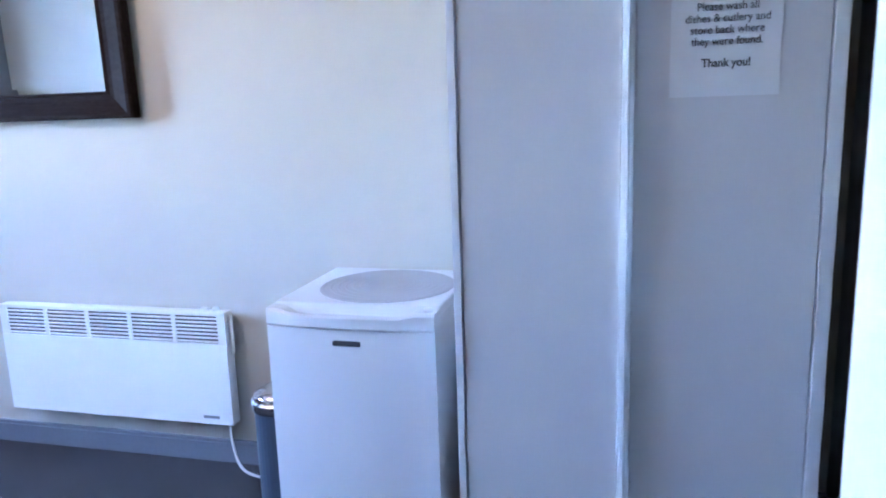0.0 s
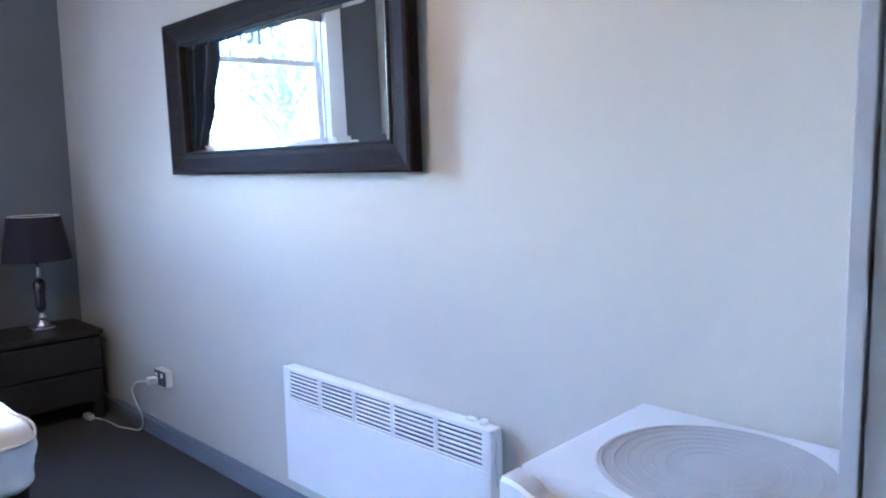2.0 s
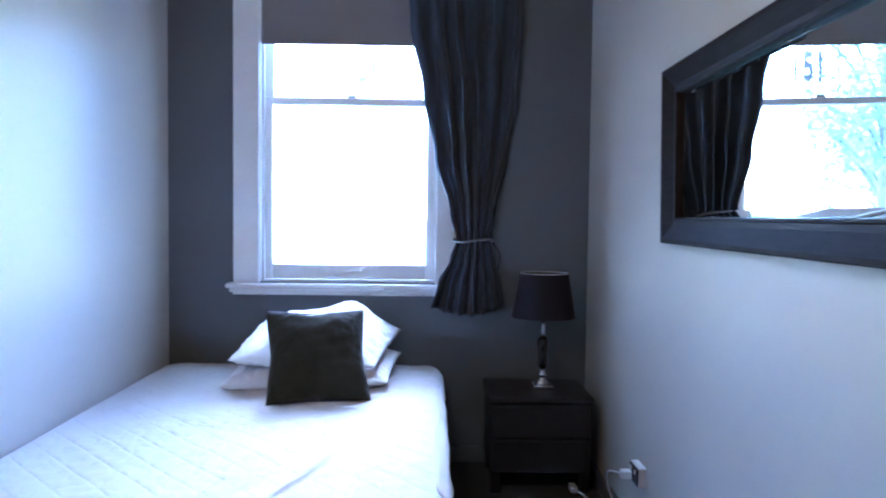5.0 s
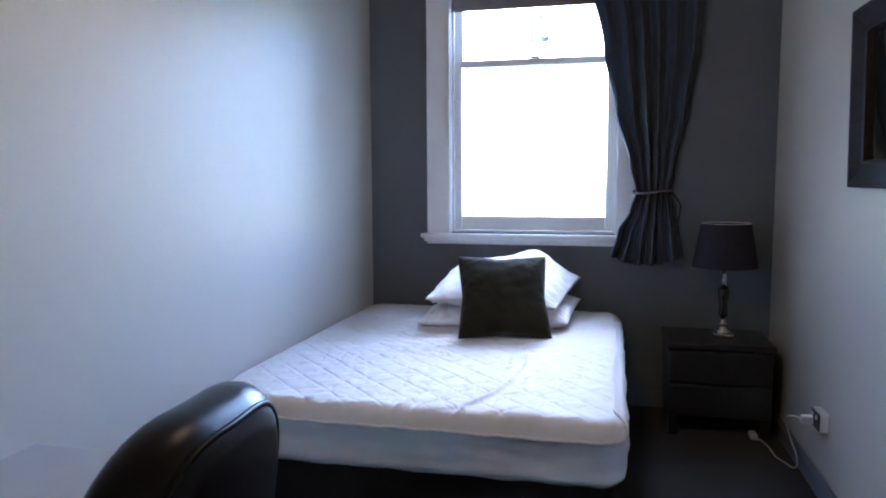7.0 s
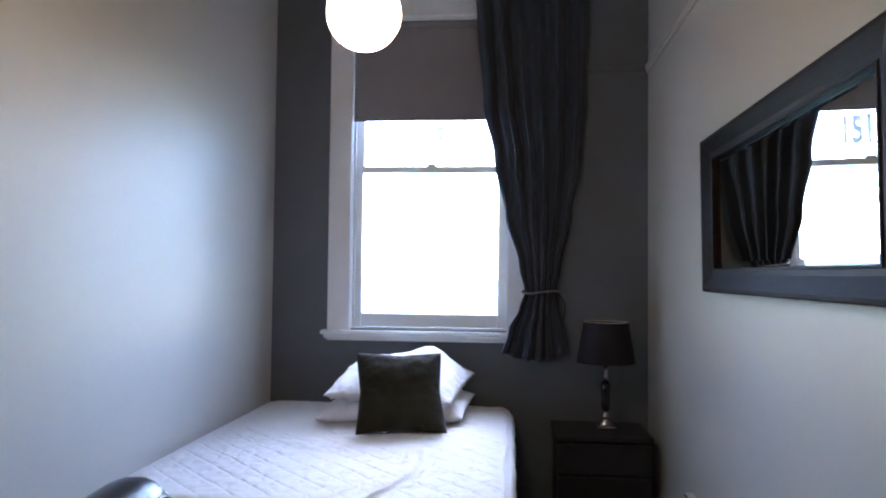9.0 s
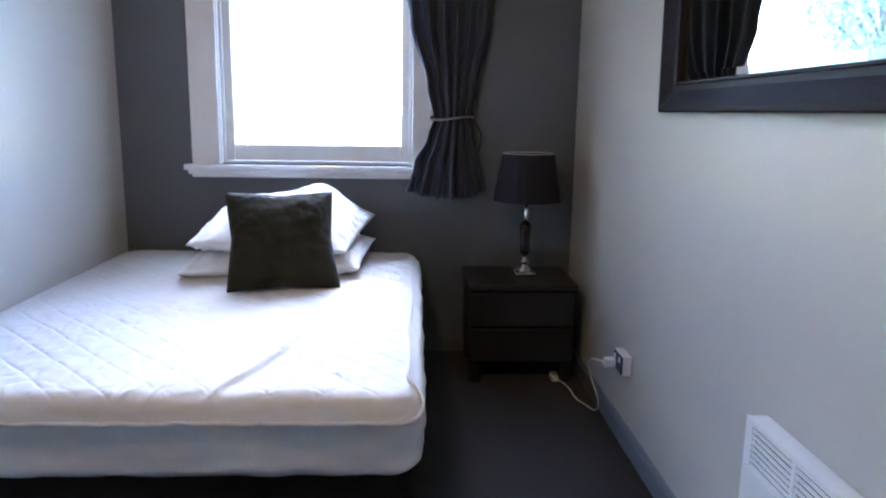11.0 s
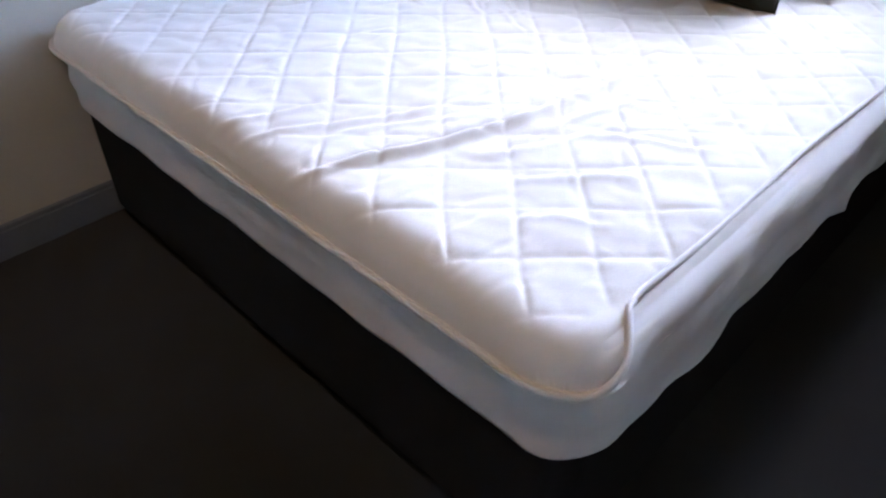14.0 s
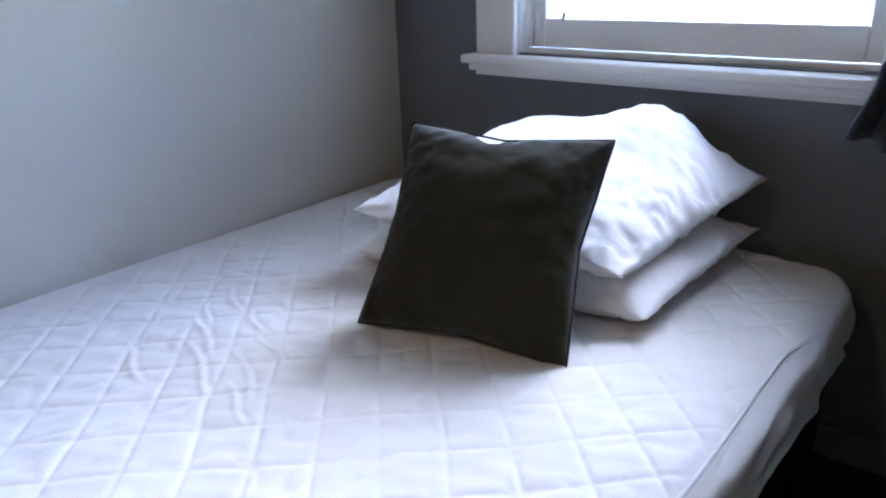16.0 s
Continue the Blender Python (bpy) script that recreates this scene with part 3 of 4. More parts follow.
def mattress_rings():
    rings = []
    prof = [(BMID - 0.018, 0.014), (BMID - 0.004, 0.0)] + [(z, -0.005) for z in np.linspace(BMID + 0.012, 0.5, 12)] + [(0.52, 0.0), (BTOP - 0.02, 0.02)]
    for z, i in prof:
        ring = []
        for x, y in rounded_ring(BX0 + 0.012 + i, BX1 - 0.012 - i, BY0 + 0.012 + i, BY1 - 0.002 - i, BRAD - i):
            w = 0.009 * noise.noise((x * 9, y * 9, z * 16)) + 0.006 * noise.noise((x * 5 + z * 22, y * 5 + z * 22, z * 9))
            if y > BY1 - 0.09 and BMID < z < 0.51:
                slant = noise.noise((x * 3.2 - z * 9, z * 7 + x * 4, 12))
                w += 0.012 * max(0.0, 1 - 4.5 * abs(slant)) * min(1.0, (0.51 - z) / 0.03) - 0.004
            nx, ny = x - (BX0 + BX1) / 2, y - (BY0 + BY1) / 2
            k = 1 + w / 0.8 * (1 if BMID < z < BTOP - 0.03 else 0.3)
            ring.append(((BX0 + BX1) / 2 + nx * k, (BY0 + BY1) / 2 + ny * k, z + (0.026 * noise.noise((x * 9, y * 7, 7)) * (1 if y > BY1 - 0.08 else 0.35) if z < BMID + 0.03 else 0)))
        rings.append(ring)
    return rings


part("mattress", skin(bmesh.new(), mattress_rings(), True, True), SHEET, bed, "white stretch fabric sides of the mattress", True)

FOLDS = [((-3.04, 0.675), (-3.30, 0.80), 0.006, 0.009), ((-3.02, 0.60), (-3.17, 0.66), 0.006, 0.01), ((-3.13, 0.76), (-3.30, 0.845), 0.005, 0.009), ((-3.40, 1.0), (-3.56, 1.03), 0.006, 0.010), ((-3.27, 0.985), (-3.42, 1.06), 0.0045, 0.010), ((-3.60, 0.90), (-3.74, 0.90), 0.004, 0.009),
         ((-3.84, 0.30), (-3.78, 0.42), 0.0030, 0.007), ((-3.76, 0.40), (-3.70, 0.54), 0.0034, 0.007), ((-3.87, 0.48), (-3.84, 0.57), 0.0028, 0.006), ((-3.80, 0.50), (-3.74, 0.62), 0.0030, 0.006), ((-3.93, 0.36), (-3.89, 0.44), 0.0026, 0.006), ((-3.68, 0.30), (-3.64, 0.41), 0.0028, 0.007), ((-3.97, 0.22), (-3.93, 0.31), 0.0028, 0.007),
         ((-3.72, 0.58), (-3.68, 0.68), 0.0026, 0.006), ((-3.90, 0.24), (-3.85, 0.31), 0.0026, 0.006), ((-3.24, 1.06), (-3.33, 1.16), 0.005, 0.01), ((-3.42, 1.08), (-3.5, 1.2), 0.005, 0.01), ((-3.55, 1.12), (-3.62, 1.2), 0.003, 0.008), ((-3.16, 1.12), (-3.22, 1.2), 0.003, 0.008)]


def long_fold(x, y):
    """The long curved crease across the foot of the pad."""
    s = -3.06 - x
    if not -0.08 < s < 0.78:
        return 0.0
    off = (y - (0.83 + 0.4994 * s - 0.4515 * s * s)) * 0.92 + 0.004 * noise.noise((x * 14, 0, 3))
    fade = min(1.0, (s + 0.08) / 0.12) * min(1.0, (0.78 - s) / 0.3)
    w = 0.0105
    return 0.017 * fade * (math.exp(-(off / w) ** 2) - 0.75 * math.exp(-((off + 1.9 * w) / (1.1 * w)) ** 2))


def side_line(x):
    """Where the quilted panel ends along the open side of the bed."""
    return 1.352 + 0.012 * max(0.0, min(1.0, (-3.1 - x) / 1.2)) + 0.003 * math.sin(9 * x)


def quilt_height(x, y, edge):
    """Puffed diamonds between stitched seams, with folds and creases."""
    rim = max(0.0, min(1.0, (side_line(x) - y) / 0.02))
    past = y - side_line(x)
    groove = 0.013 * math.exp(-((past - 0.013) / 0.006) ** 2) * (0.7 + 0.5 * noise.noise((x * 5, 2, 8)))
    if past > 0.015:
        groove -= 0.006 * max(0, noise.noise((x * 6 + past * 50, past * 60, 15))) * min(1.0, (past - 0.015) / 0.01)
    x, y = x + 0.008, y - 0.031
    pa, pb = 0.105, 0.099
    a, b = (x + y) / math.sqrt(2) + 1.467, (x - y) / math.sqrt(2) + 2.918
    a += 0.008 * noise.noise((x * 5, y * 5, 1))
    b += 0.008 * noise.noise((x * 5, y * 5, 9))
    da, db = abs((a / pa) % 1 - 0.5) * 2, abs((b / pb) % 1 - 0.5) * 2   # 1 on a seam
    puff = (1 - da ** 10) * (1 - db ** 10)
    puff *= rim
    pucker = 0.0011 * (da ** 3 * noise.noise((a * 6, b * 70, 21)) + db ** 3 * noise.noise((a * 70, b * 6, 33))) * rim
    h = pucker + (0.0043 + 0.0018 * noise.noise((x * 2.3, y * 2.3, 17))) * puff * edge - groove
    h += 0.0035 * noise.noise((x * 16, y * 16, 4)) * puff + 0.006 * noise.noise((x * 3.1, y * 3.1, 2))
    h += 0.0022 * noise.noise((x * 26 + y * 12, y * 9, 6)) - 0.0022 * max(0, 1 - 5 * abs(noise.noise((x * 8 + y * 5, y * 13 - x * 3, 11)))) * puff
    h += long_fold(x, y)
    for (x0, y0), (x1, y1), hh, w in FOLDS:
        dx, dy = x1 - x0, y1 - y0
        ln = math.hypot(dx, dy)
        t = ((x - x0) * dx + (y - y0) * dy) / (ln * ln)
        if -0.3 < t < 1.3:
            off = ((x - x0) * dy - (y - y0) * dx) / ln + 0.006 * math.sin(4 * t + 20 * x0)
            fade = max(0.0, min(1.0, (t + 0.3) / 0.35)) * max(0.0, min(1.0, (1.3 - t) / 0.35))
            h += hh * fade * (math.exp(-(off / w) ** 2) - 0.6 * math.exp(-((off + 1.8 * w) / w) ** 2))
    return h


def pad_hem(x, y):
    """How low the pad hangs round the mattress."""
    foot, side = 0.494, 0.5
    t = max(0.0, min(1.0, (BX1 - 0.02 - x) / 0.07))
    if y < 0.6:
        return foot + 0.02 * t
    t = t * t * (3 - 2 * t)
    return foot + (side - foot) * t + 0.004 * noise.noise((x * 9, y * 9, 0))


def edge_round(x, y):
    """The pad's rounding: full on the open sides, squashed flat against the wall."""
    k = max(0.0, min(1.0, (0.2 - y) / 0.2)) * max(0.0, min(1.0, (BX1 - 0.1 - x) / 0.2))
    return 0.062 - 0.046 * k


def pad():
    """Top of the pad on an even grid, clamped to the round-cornered outline, and its hanging rim."""
    bm = bmesh.new()
    cx, cy, hx, hy = (BX0 + BX1) / 2, (BY0 + BY1) / 2, (BX1 - BX0) / 2, (BY1 - BY0) / 2
    rows = []
    for x in np.linspace(BX0, BX1, 540):
        row = []
        for y in np.linspace(BY0, BY1, 410):
            qx, qy = abs(x - cx) - (hx - BRAD), abs(y - cy) - (hy - BRAD)
            if qx > 0 and qy > 0 and math.hypot(qx, qy) > BRAD:
                k = BRAD / math.hypot(qx, qy)
                x2 = cx + math.copysign(hx - BRAD + qx * k, x - cx)
                y2 = cy + math.copysign(hy - BRAD + qy * k, y - cy)
                d = 0.0
            else:
                x2, y2 = x, y
                d = BRAD - math.hypot(max(qx, 0), max(qy, 0)) - min(max(qx, qy), 0)
            r = edge_round(x2, y2)
            drop = r - math.sqrt(max(0.0, r * r - max(0.0, r - d) ** 2))
            row.append((x2, y2, BTOP - 0.006 - drop + quilt_height(x2, y2, min(1, 0.35 + d / 0.1)) * min(1.0, d / 0.05)))
        rows.append(row)
    skin(bm, rows, False)
    rings = []
    for s in (0.0, 0.25, 0.5, 0.75, 1.0):
        ring = []
        for x, y in rounded_ring(BX0, BX1, BY0, BY1, BRAD, 118, 16):
            low = BTOP - 0.006 - edge_round(x, y)
            z1 = min(pad_hem(x, y), low)
            u = (x + y) if abs(x - BX1) < 0.12 else 0
            on_side = max(0.0, min(1.0, (BX1 - 0.08 - x) / 0.08)) if y > 0.6 else 0.0
            push = s * (0.004 - 0.016 * on_side) + (1 - on_side) * 0.004 * math.sin(math.pi * s) * (1 + math.sin(13 * math.pi * u))
            ring.append((x + push * (x - cx) / hx, y + push * (y - cy) / hy, low + (z1 - low) * s + (0.004 * noise.noise((x * 20, y * 20, s)) if s else 0.002)))
        rings.append(ring)
    skin(bm, rings)
    bmesh.ops.remove_doubles(bm, verts=bm.verts, dist=0.0003)
    return bm, rings[-1]


pad_bm, hem = pad()
protector = part("mattress_protector", pad_bm, LINEN, bed, "white diamond-quilted cotton protector, creased", True)
ring = []
acx, acy = BX1 - BRAD, BY1 - BRAD
for p in hem:
    q = Vector(p)
    if q.y > BY1 - BRAD - 0.02 and q.x > BX0 + BRAD:
        t = max(0.0, min(1.0, (BX1 - 0.03 - q.x) / 0.1)) * max(0.0, min(1.0, (q.x - BX0 - BRAD) / 0.4))
        inward = Vector((acx - q.x, acy - q.y, 0)).normalized() if q.x > acx else Vector((0, -1, 0))
        top_z = BTOP - 0.006 - 0.062
        if t < 0.12:
            q.z += (top_z + 0.002 - q.z) * t / 0.12
        else:
            phi = (t - 0.12) / 0.88 * math.acos(max(-1.0, 1 - (BY1 - side_line(q.x)) / 0.062))
            q += inward * (0.062 - 0.062 * math.cos(phi))
            q.z = top_z + 0.003 + 0.062 * math.sin(phi)
    ring.append(q)
rr = []
for i, p in enumerate(ring):
    d = (ring[(i + 1) % len(ring)] - ring[i - 1]).normalized()
    out = d.cross(Vector((0, 0, 1))).normalized()
    up = out.cross(d)
    rr.append([p + out * 0.004 + 0.007 * (out * math.cos(a) * 0.7 + up * math.sin(a)) for a in np.linspace(0, 2 * math.pi, 9)[:-1]])
rr.append(rr[0])
part("piping", skin(bmesh.new(), rr), SHEET, protector, "white bound edge", True)


bed.matrix_world = Matrix.Translation((-3.0, 1.38, 0)) @ Matrix.Rotation(radians(-0.25), 4, "Z") @ Matrix.Translation((3.0, -1.38, 0))


# ---- pillows and cushion ----
def soft_pad(w, d, h, seed, wrinkle=0.006, pinch=0.05, n=46):
    """A stuffed pillow: two bulged faces sewn at the rim, with pointed corners."""
    bm = bmesh.new()
    rows = {1: [], -1: []}
    for sgn in (1, -1):
        for i in range(n + 1):
            row = []
            for j in range(n + 1):
                u, v = 2 * i / n - 1, 2 * j / n - 1
                x = w / 2 * u * (1 - pinch * (1 - v * v) * abs(u) ** 3 * 0 - pinch * (1 - abs(v)) * abs(u) ** 4)
                y = d / 2 * v * (1 - pinch * (1 - abs(u)) * abs(v) ** 4)
                b = (max(0, 1 - abs(u) ** 2.4) ** 0.55) * (max(0, 1 - abs(v) ** 2.4) ** 0.55)
                near = max(abs(u), abs(v))
                wr = wrinkle * (noise.noise((u * 4 + seed, v * 4, sgn)) + 0.7 * near * noise.noise((u * 11 + seed, v * 11, sgn * 2)) + 0.6 * near ** 2 * noise.noise((u * 22, v * 22, seed)) - 1.6 * near ** 4 * max(0, 1 - 4 * abs(noise.noise((u * 9 + seed, v * 9, 5)))))
                y -= 0.02 * math.exp(-((u + 0.1) / 0.16) ** 2) * max(0, v) ** 6
                z = sgn * h / 2 * b + wr * min(1, b * 3)
                row.append((x, y, z))
            rows[sgn].append(row)
        skin(bm, rows[sgn], False)
    bmesh.ops.remove_doubles(bm, verts=bm.verts, dist=0.0006)
    return bm


def seam(w, d, pinch, mat, parent, radius=0.0022):
    pts = []
    n = 40
    edge = [(2 * k / n - 1, -1) for k in range(n)] + [(1, 2 * k / n - 1) for k in range(n)] + [(1 - 2 * k / n, 1) for k in range(n)] + [(-1, 1 - 2 * k / n) for k in range(n)]
    for u, v in edge + edge[:1]:
        pts.append((w / 2 * u * (1 - pinch * (1 - abs(v)) * abs(u) ** 4), d / 2 * v * (1 - pinch * (1 - abs(u)) * abs(v) ** 4), 0))
    return part("seam", tube(pts, radius, 6, 1), mat, parent, smooth=True)


def corner_pillow(lf, rf, rb, lb, h, arch, seed, wrinkle, n=72):
    """A pillow sewn between four corners, humped in the middle."""
    lf, rf, rb, lb = (Vector(p) for p in (lf, rf, rb, lb))
    bm = bmesh.new()
    for sgn in (1, -1):
        rows = []
        for i in range(n + 1):
            row = []
            for j in range(n + 1):
                u, v = i / n, j / n
                a, b = 2 * u - 1, 2 * v - 1
                u2 = 0.5 + 0.5 * a * (1 - 0.035 * (1 - b * b) * abs(a) ** 3)
                v2 = 0.5 + 0.5 * b * (1 - 0.05 * (1 - a * a) * abs(b) ** 3)
                p = lf * (1 - u2) * (1 - v2) + rf * u2 * (1 - v2) + rb * u2 * v2 + lb * (1 - u2) * v2
                bul = (max(0, 1 - abs(a) ** 3.0) ** 0.55) * (max(0, 1 - abs(b) ** 3.0) ** 0.55)
                near = max(abs(a), abs(b))
                wr = wrinkle * (0.55 * abs(a) ** 5 * noise.noise((u * 5, v * 17 + seed, 8)) - 0.9 * abs(a) ** 3 * max(0, 1 - 5 * abs(noise.noise((u * 4 + seed, v * 9 + u * 3, 7)))) + noise.noise((u * 5 + seed, v * 5, sgn)) + 0.9 * near * noise.noise((u * 13 + seed, v * 7, sgn * 2)) + 1.1 * near ** 2 * noise.noise((u * 30, v * 9 + seed, seed)) - 1.2 * near ** 2 * max(0, 1 - 4 * abs(noise.noise((u * 12 + v * 6 + seed, v * 9 - u * 5, 3)))))
                z = arch(a, b) + sgn * h / 2 * bul + wr * min(1, bul * 3)
                row.append((p.x, p.y, max(p.z + z, BTOP + 0.003)))
            rows.append(row)
        skin(bm, rows, False)
    bmesh.ops.remove_doubles(bm, verts=bm.verts, dist=0.0005)
    return bm


low = thing("pillow", "plump white cotton pillow lying flat on the bed", "pillow", group="pillows on the bed")
part("filling", corner_pillow((-4.294, 0.353, 0.582), (-4.339, 1.128, 0.596), (-4.87, 1.175, 0.64), (-4.84, 0.37, 0.6), 0.16, lambda a, b: 0.07 * (1 - a * a) * (1 - b * b), 1.0, 0.008), PILLOWC, low, smooth=True)
up = thing("pillow", "plump white cotton pillow leaning on another against the wall", "pillow", group="pillows on the bed")
part("filling", corner_pillow((-4.252, 0.409, 0.712), (-4.345, 1.07, 0.67), (-4.888, 1.172, 0.757), (-4.93, 0.40, 0.775), 0.15, lambda a, b: (0.062 + 0.032 * b) * (1 - a * a) * (1 - b * b * 0.6) + 0.097 * max(0, b) * math.exp(-((a - 0.38) / 0.3) ** 2) * (1 - b ** 4 * 0.4) - 0.02 * math.exp(-((a + 0.25) / 0.2) ** 2) * (1 - b * b) * max(0, b), 5.0, 0.0085), PILLOWC, up, smooth=True)
cush = thing("cushion", "square dark olive velvet cushion leaning on the white pillows", "cushion")
b3 = part("cover", soft_pad(0.446, 0.455, 0.15, 9.0, 0.006, 0.1), VELVET, cush, smooth=True)
seam(0.446, 0.455, 0.1, VELVET, cush, 0.0025)
ca, cb, cc_, cd = Vector((-4.282, 0.599, 0.937)), Vector((-4.44, 1.013, 0.912)), Vector((-4.139, 1.047, 0.562)), Vector((-4.05, 0.611, 0.565))
ux = ((cb - ca) * 0.4 + (cc_ - cd)).normalized()
uy = ((ca - cd) + (cb - cc_)).normalized()
uz = ux.cross(uy).normalized()
uy = uz.cross(ux)
mid = (ca + cb + cc_ + cd) / 4
cush.matrix_world = Matrix((( ux.x, uy.x, uz.x, mid.x), (ux.y, uy.y, uz.y, mid.y), (ux.z, uy.z, uz.z, mid.z), (0, 0, 0, 1)))

# ---- bedside table, lamp ----
ns = thing("bedside_table", "dark espresso wood bedside table with two drawers", "bedside table")
NX0, NX1, NY0, NY1, NT = -4.93, -4.52, 1.63, 2.13, 0.485
part("table_top", box(NX0 - 0.005, NX1 + 0.012, NY0 - 0.01, NY1 + 0.01, NT - 0.03, NT, 0.008, 3), ESPRESSO, ns)
part("carcass", boxes((NX0, NX1 - 0.018, NY0, NY0 + 0.018, 0.1, NT - 0.0305), (NX0, NX1 - 0.018, NY1 - 0.018, NY1, 0.1, NT - 0.0305), (NX0, NX0 + 0.012, NY0 + 0.018, NY1 - 0.018, 0.1, NT - 0.0305), (NX0 + 0.012, NX1 - 0.018, NY0 + 0.018, NY1 - 0.018, 0.1, 0.115), bevel=0.002), ESPRESSO, ns)
for z0, z1 in ((0.108, 0.272), (0.28, 0.445)):
    dr = part("drawer", box(NX1 - 0.017, NX1 + 0.002, NY0 + 0.005, NY1 - 0.005, z0, z1, 0.004), ESPRESSO, ns)
    part("drawer_lip", box(NX1 + 0.0022, NX1 + 0.008, NY0 + 0.012, NY1 - 0.012, z1 - 0.018, z1 - 0.006, 0.002), ESPRESSO, dr)
for x in (NX0 + 0.025, NX1 - 0.03):
    for y in (NY0 + 0.028, NY1 - 0.028):
        part("leg", box(x - 0.022, x + 0.022, y - 0.022, y + 0.022, 0, 0.0995, 0.003), ESPRESSO, ns)

lamp = thing("table_lamp", "table lamp with black fabric shade and turned chrome stem", "lamp", (-4.72, 1.913, NT))
part("foot", box(-0.05, 0.05, -0.05, 0.05, 0, 0.022, 0.004), CHROME, lamp)
part("stem", turned([(0.0, 0.0221), (0.035, 0.0221), (0.036, 0.032), (0.02, 0.045), (0.014, 0.06), (0.024, 0.07), (0.015, 0.082), (0.012, 0.1), (0.0, 0.1)], 28), CHROME, lamp, smooth=True)
part("vase_body", turned([(0.0, 0.1002), (0.012, 0.1002), (0.022, 0.112), (0.026, 0.13), (0.022, 0.17), (0.028, 0.22), (0.03, 0.245), (0.024, 0.262), (0.012, 0.27), (0.0, 0.27)], 28), SMOKE, lamp, "smoked glass body", True)
part("neck", turned([(0.0, 0.2702), (0.014, 0.2702), (0.009, 0.29), (0.015, 0.3), (0.009, 0.312), (0.013, 0.324), (0.008, 0.336), (0.008, 0.42), (0.0, 0.42)], 24), CHROME, lamp, smooth=True)
part("bulb_holder", turned([(0.0, 0.4201), (0.018, 0.4201), (0.018, 0.47), (0.0, 0.47)], 20), DARKPL, lamp)
n = 40
shade_rings = [[(r * 0.94 * math.cos(2 * math.pi * i / n), r * math.sin(2 * math.pi * i / n), z) for i in range(n)] for r, z in ((0.164, 0.372), (0.125, 0.6), (0.121, 0.6), (0.160, 0.373), (0.164, 0.372))]
part("shade", skin(bmesh.new(), shade_rings), SHADEC, lamp)
rim = [(0.1225 * 0.94 * math.cos(a), 0.1225 * math.sin(a), 0.6005) for a in np.linspace(0, 2 * math.pi, 33)]
part("shade_rim", tube(rim, 0.003, 6, 1), ALU, lamp, "pale metal rim", True)
part("shade_fitting", boxes((-0.116, 0.116, -0.003, 0.003, 0.47, 0.475), (-0.003, 0.003, -0.122, 0.122, 0.4755, 0.48)), CHROME, lamp)

# ---- power outlet, plug, lead ----
gpo = thing("power_outlet", "double power outlet with black face on the wall", "power outlet")
part("back_plate", box(-3.968, -3.852, N_ - 0.032, N_ - 0.0005, 0.288, 0.366, 0.003), PLASTIC, gpo)
part("face", box(-3.964, -3.856, N_ - 0.038, N_ - 0.0325, 0.292, 0.362, 0.002), DARKPL, gpo)
for x in (-3.938, -3.882):
    part("rocker_switch", box(x - 0.008, x + 0.008, N_ - 0.043, N_ - 0.0382, 0.334, 0.352, 0.002), PLASTIC, gpo)
lead = thing("extension_lead", "white extension lead plugged in and trailing across the carpet", "power lead")
bm = box(-3.958, -3.922, N_ - 0.085, N_ - 0.0385, 0.298, 0.332, 0.008, 3)
part("plug", bm, PLASTIC, lead)
part("cord", tube([(-3.94, 2.12, 0.315), (-3.99, 2.085, 0.31), (-4.06, 2.09, 0.26), (-4.08, 2.11, 0.19), (-4.09, 2.14, 0.11), (-4.14, 2.16, 0.04), (-4.18, 2.155, 0.008), (-4.24, 2.13, 0.008), (-4.31, 2.105, 0.008), (-4.42, 2.10, 0.008), (-4.49, 2.085, 0.01), (-4.53, 2.06, 0.014)], 0.004), PLASTIC, lead, smooth=True)
part("socket_end", box(-4.60, -4.525, 2.035, 2.07, 0.0005, 0.03, 0.008, 3), PLASTIC, lead)

# ---- desk and chair ----
desk = thing("desk", "pale laminate desk against the cream wall", "desk")
part("desk_top", box(-2.27, -1.16, S_ + 0.002, 0.38, 0.615, 0.645, 0.004), DESKTOP, desk)
for x in (-2.25, -1.18):
    part("side_panel", box(x - 0.01, x + 0.01, S_ + 0.03, 0.34, 0.0, 0.6145, 0.002), DESKTOP, desk)
part("back_panel", box(-2.238, -1.192, S_ + 0.03, S_ + 0.046, 0.25, 0.6145, 0.002), DESKTOP, desk)

chair = thing("desk_chair", "black leather padded chair with piped rounded back", "chair", (-1.88, 0.46, 0))


def slab(w, h, t, bow, n=30, round_=0.1):
    """A padded back or seat, thick in the middle and round at the rim."""
    rings = []
    for k in range(11):
        a = -math.pi / 2 + math.pi * k / 10
        ins = t / 2 * (1 - math.cos(a)) * 0.9
        ring = rounded_ring(-w / 2 + ins, w / 2 - ins, -h / 2 + ins, h / 2 - ins, round_ - ins * 0.4, 14, 8)
        rings.append([(x, y, t / 2 * math.sin(a) + bow * (x / w) ** 2) for x, y in ring])
    bm = skin(bmesh.new(), rings, True, True)
    return bm, [Vector(p) for p in rings[8]], rings


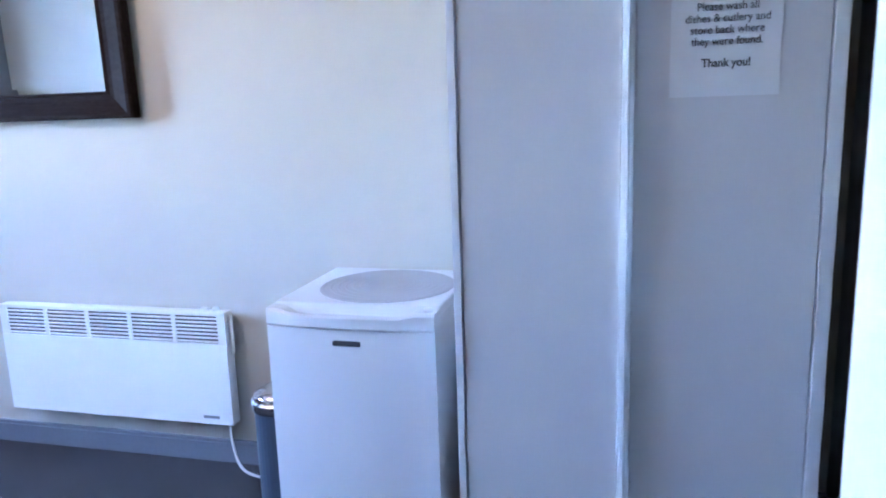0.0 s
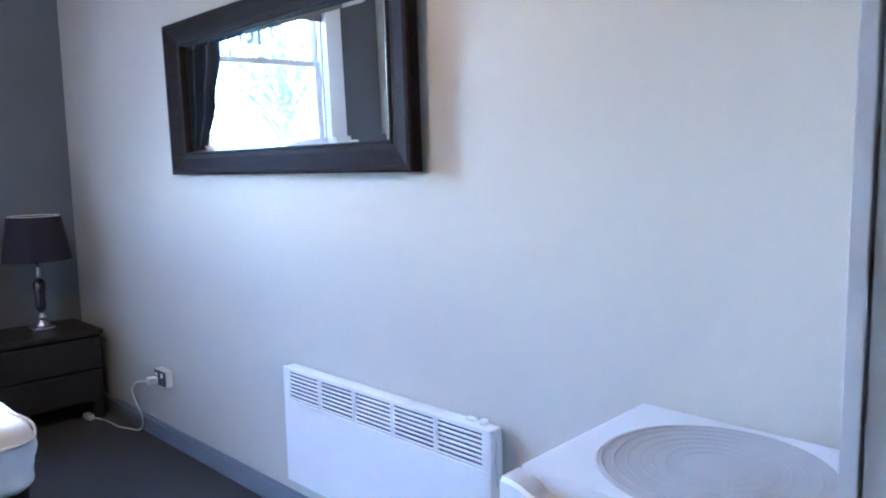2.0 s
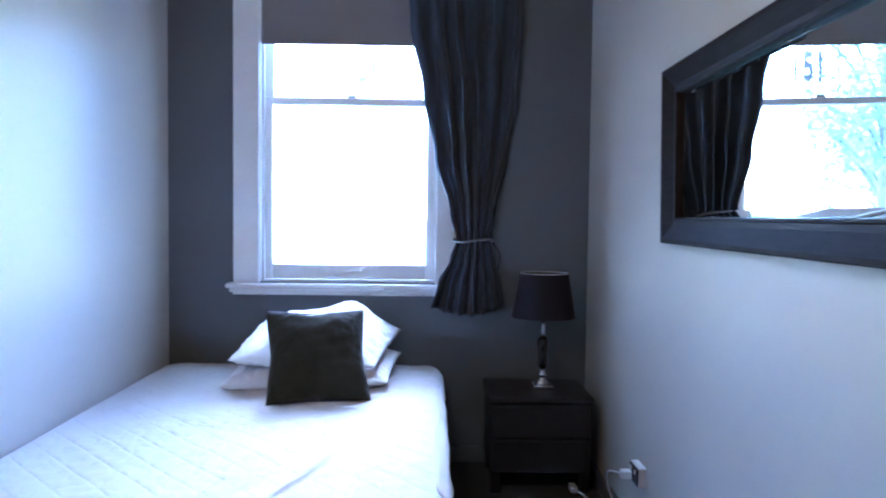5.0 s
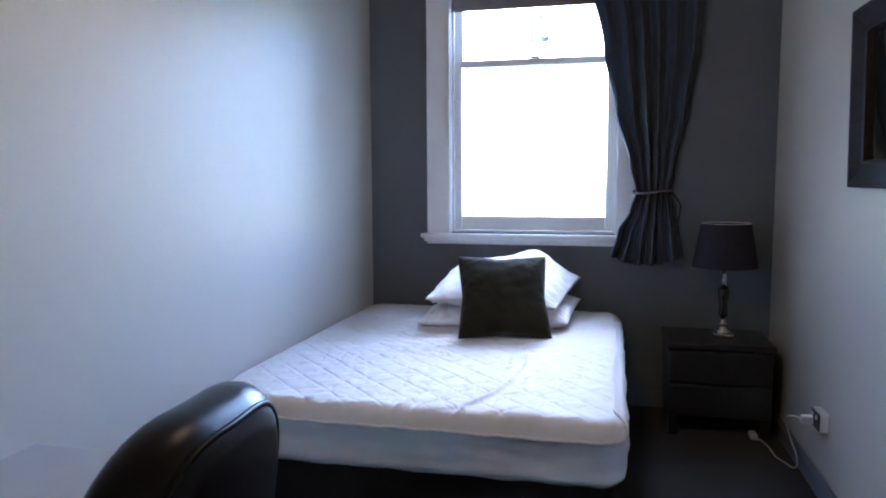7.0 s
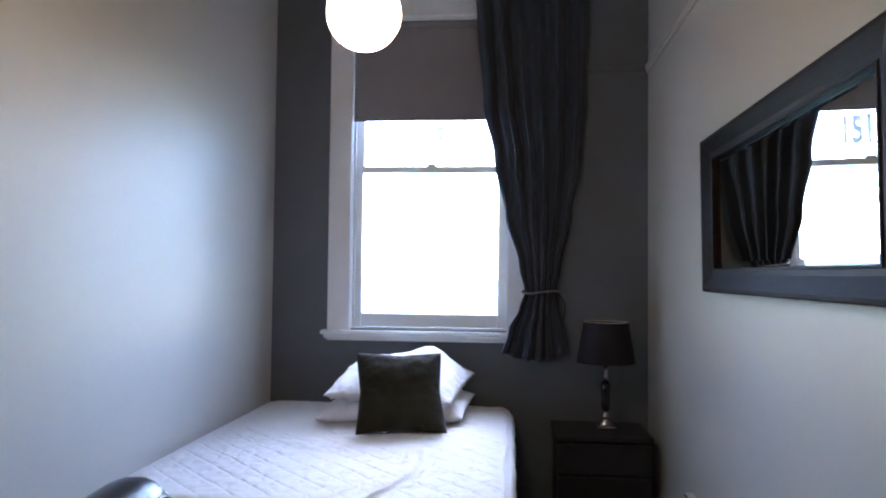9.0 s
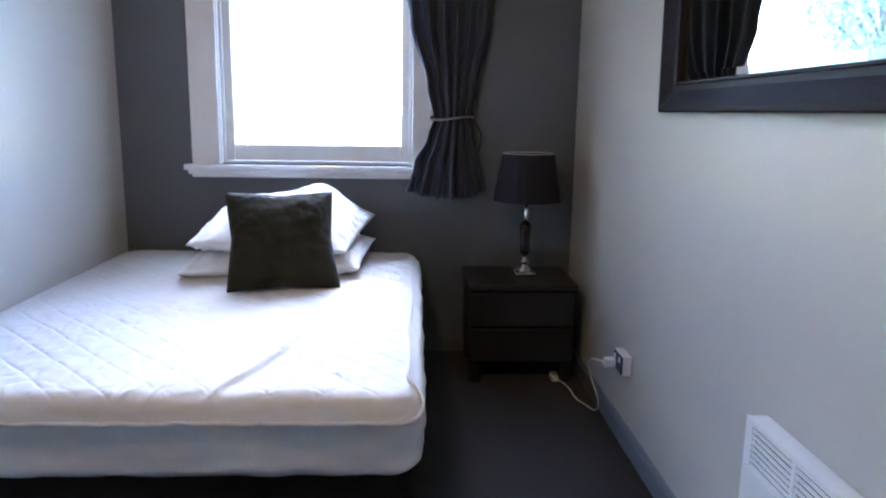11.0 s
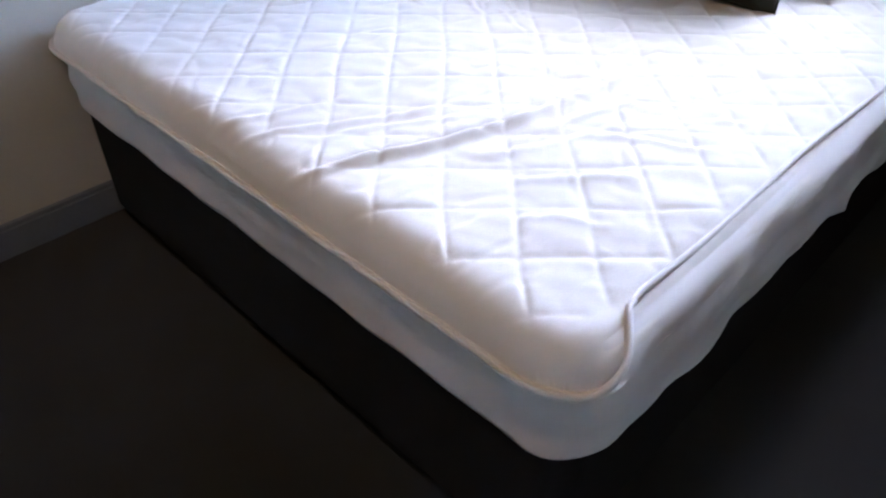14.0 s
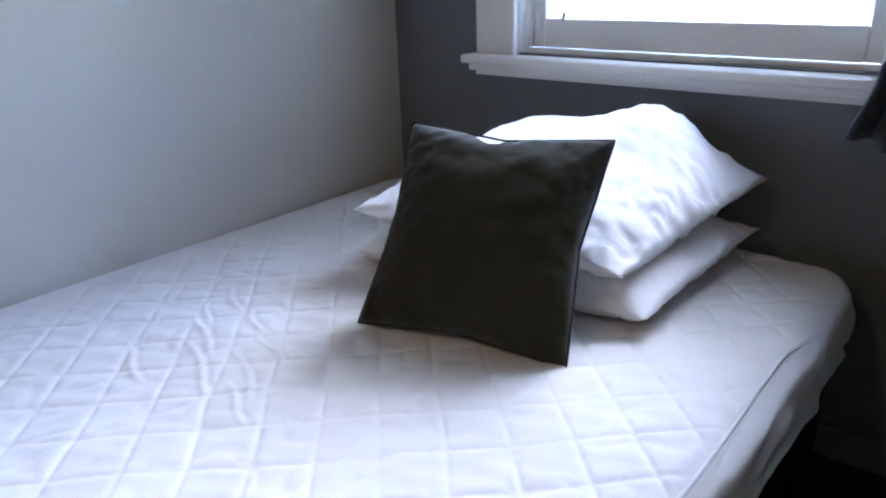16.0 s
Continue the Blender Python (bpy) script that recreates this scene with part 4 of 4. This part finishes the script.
back_bm, pipe, _ = slab(0.62, 0.54, 0.16, -0.11, round_=0.22)
back = part("backrest", back_bm, LEATHER, chair, smooth=True)
back.matrix_world = pose(-1.95, 0.545, 0.64, 98, 0, 183)
pp = part("piping", tube(pipe + pipe[:1], 0.006, 8, 1), LEATHER, back, smooth=True)
seat_bm, pipe2, _ = slab(0.54, 0.52, 0.12, -0.02, round_=0.1)
part("seat", seat_bm, LEATHER, chair, smooth=True).matrix_world = pose(-1.93, 0.31, 0.44, 0, 0, 3)
part("column", turned([(0.0, 0.09), (0.028, 0.09), (0.028, 0.25), (0.02, 0.25), (0.02, 0.385), (0.0, 0.385)], 18, (-1.93, 0.32, 0)), CHROME, chair)
for k in range(5):
    a = 2 * math.pi * k / 5
    ob = part("base_arm", boxes((0.02, 0.26, -0.02, 0.02, 0.075, 0.1), bevel=0.006), DARKPL, chair)
    ob.matrix_world = pose(-1.93, 0.32, 0, 0, 0, math.degrees(a))
    w = part("castor", turned([(0.0, -0.02), (0.03, -0.02), (0.034, 0), (0.03, 0.02), (0.0, 0.02)], 16), DARKPL, chair, smooth=True)
    w.matrix_world = pose(-1.93 + 0.25 * math.cos(a), 0.32 + 0.25 * math.sin(a), 0.034, 90, 0, math.degrees(a))
for ob in list(chair.children):
    ob.matrix_parent_inverse = Matrix.Translation((1.88, -0.46, 0))

# ---- pendant globe ----
gl = thing("pendant_light", "lit opal glass globe hanging from the ceiling", "ceiling light", (-2.50, 0.961, 2.055))
part("globe", turned([(0.102 * math.sin(a), -0.102 * math.cos(a)) for a in np.linspace(0.02, math.pi - 0.02, 24)], 36), GLOBE, gl, "glowing opal glass", True)
part("gallery", turned([(0.0, 0.088), (0.045, 0.088), (0.045, 0.125), (0.02, 0.14), (0.0, 0.14)], 24), CHROME, gl)
part("cord", turned([(0.0, 0.1405), (0.004, 0.1405), (0.004, 1.025), (0.0, 1.025)], 10), DARKPL, gl)
part("ceiling_rose", turned([(0.0, 1.0255), (0.05, 1.0255), (0.05, 1.04), (0.04, 1.0645), (0.0, 1.0645)], 24), PLASTIC, gl)

# ---- outside the window ----
tagged(part("ground", box(-300, -5.26, -300, 300, -0.7, -0.6), GRASS), "open lawn outside the building", "ground", kind="structure")


def leaf_mass(name, spots, count, size, seed, parent):
    rng = np.random.RandomState(seed)
    verts, faces = [], []
    for k in range(count):
        c = spots[rng.randint(len(spots))]
        d = rng.normal(size=3)
        d /= np.linalg.norm(d)
        p = np.array(c[:3]) + d * c[3] * rng.uniform(0.25, 1.0) ** 0.5
        a, b = rng.normal(size=3), rng.normal(size=3)
        a /= np.linalg.norm(a)
        b -= a * a.dot(b)
        b /= np.linalg.norm(b)
        s = size * rng.uniform(0.6, 1.4)
        i = len(verts)
        verts += [tuple(p - a * s), tuple(p + b * s * 0.4), tuple(p + a * s), tuple(p - b * s * 0.4)]
        faces.append((i, i + 1, i + 2, i + 3))
    me = bpy.data.meshes.new(name)
    me.from_pydata(verts, [], faces)
    me.materials.append(LEAF)
    ob = new(name, me)
    ob.parent = parent
    return tagged(ob, "", "", kind="stuff")


def tree(x, y, height, seed, label):
    rng = np.random.RandomState(seed)
    t = thing("tree", label, "tree", group="trees outside the window")
    part("trunk", skin(bmesh.new(), [[(x + dx + r * math.cos(a), y + dy + r * math.sin(a), z) for a in np.linspace(0, 2 * math.pi, 11)[:-1]] for r, z, dx, dy in ((0.22, -0.62, 0, 0), (0.15, 0.3, 0.03, 0.02), (0.12, height * 0.4, 0.1, -0.05), (0.05, height * 0.75, 0.05, 0.1))], True, True), BARK, t, smooth=True)
    spots = []
    for k in range(16):
        a = rng.uniform(0, 2 * math.pi)
        r = rng.uniform(0.6, 1.5)
        z = height * rng.uniform(0.35, 0.95)
        tip = (x + r * math.cos(a), y + r * math.sin(a), z)
        part("limb", tube([(x + 0.06, y, z * 0.6), ((x + tip[0]) / 2, (y + tip[1]) / 2, z * 0.85), tip], 0.035, 6, 4), BARK, t, smooth=True)
        spots.append((*tip, rng.uniform(0.5, 0.9)))
    leaf_mass("crown", spots, 9000, 0.065, seed, t)


tree(-14.0, -5.0, 6.4, 25, "tall broad green tree behind the others")
tree(-12.5, -8.0, 5.8, 21, "leafy green tree further along the lawn")
tree(-20.0, -8.6, 4.2, 8, "leafy green tree on the lawn outside")
tree(-17.0, 3.4, 3.0, 12, "low leafy green tree beyond the window")
tree(-13.5, 7.5, 5.0, 3, "broad leafy green tree beside the lawn")
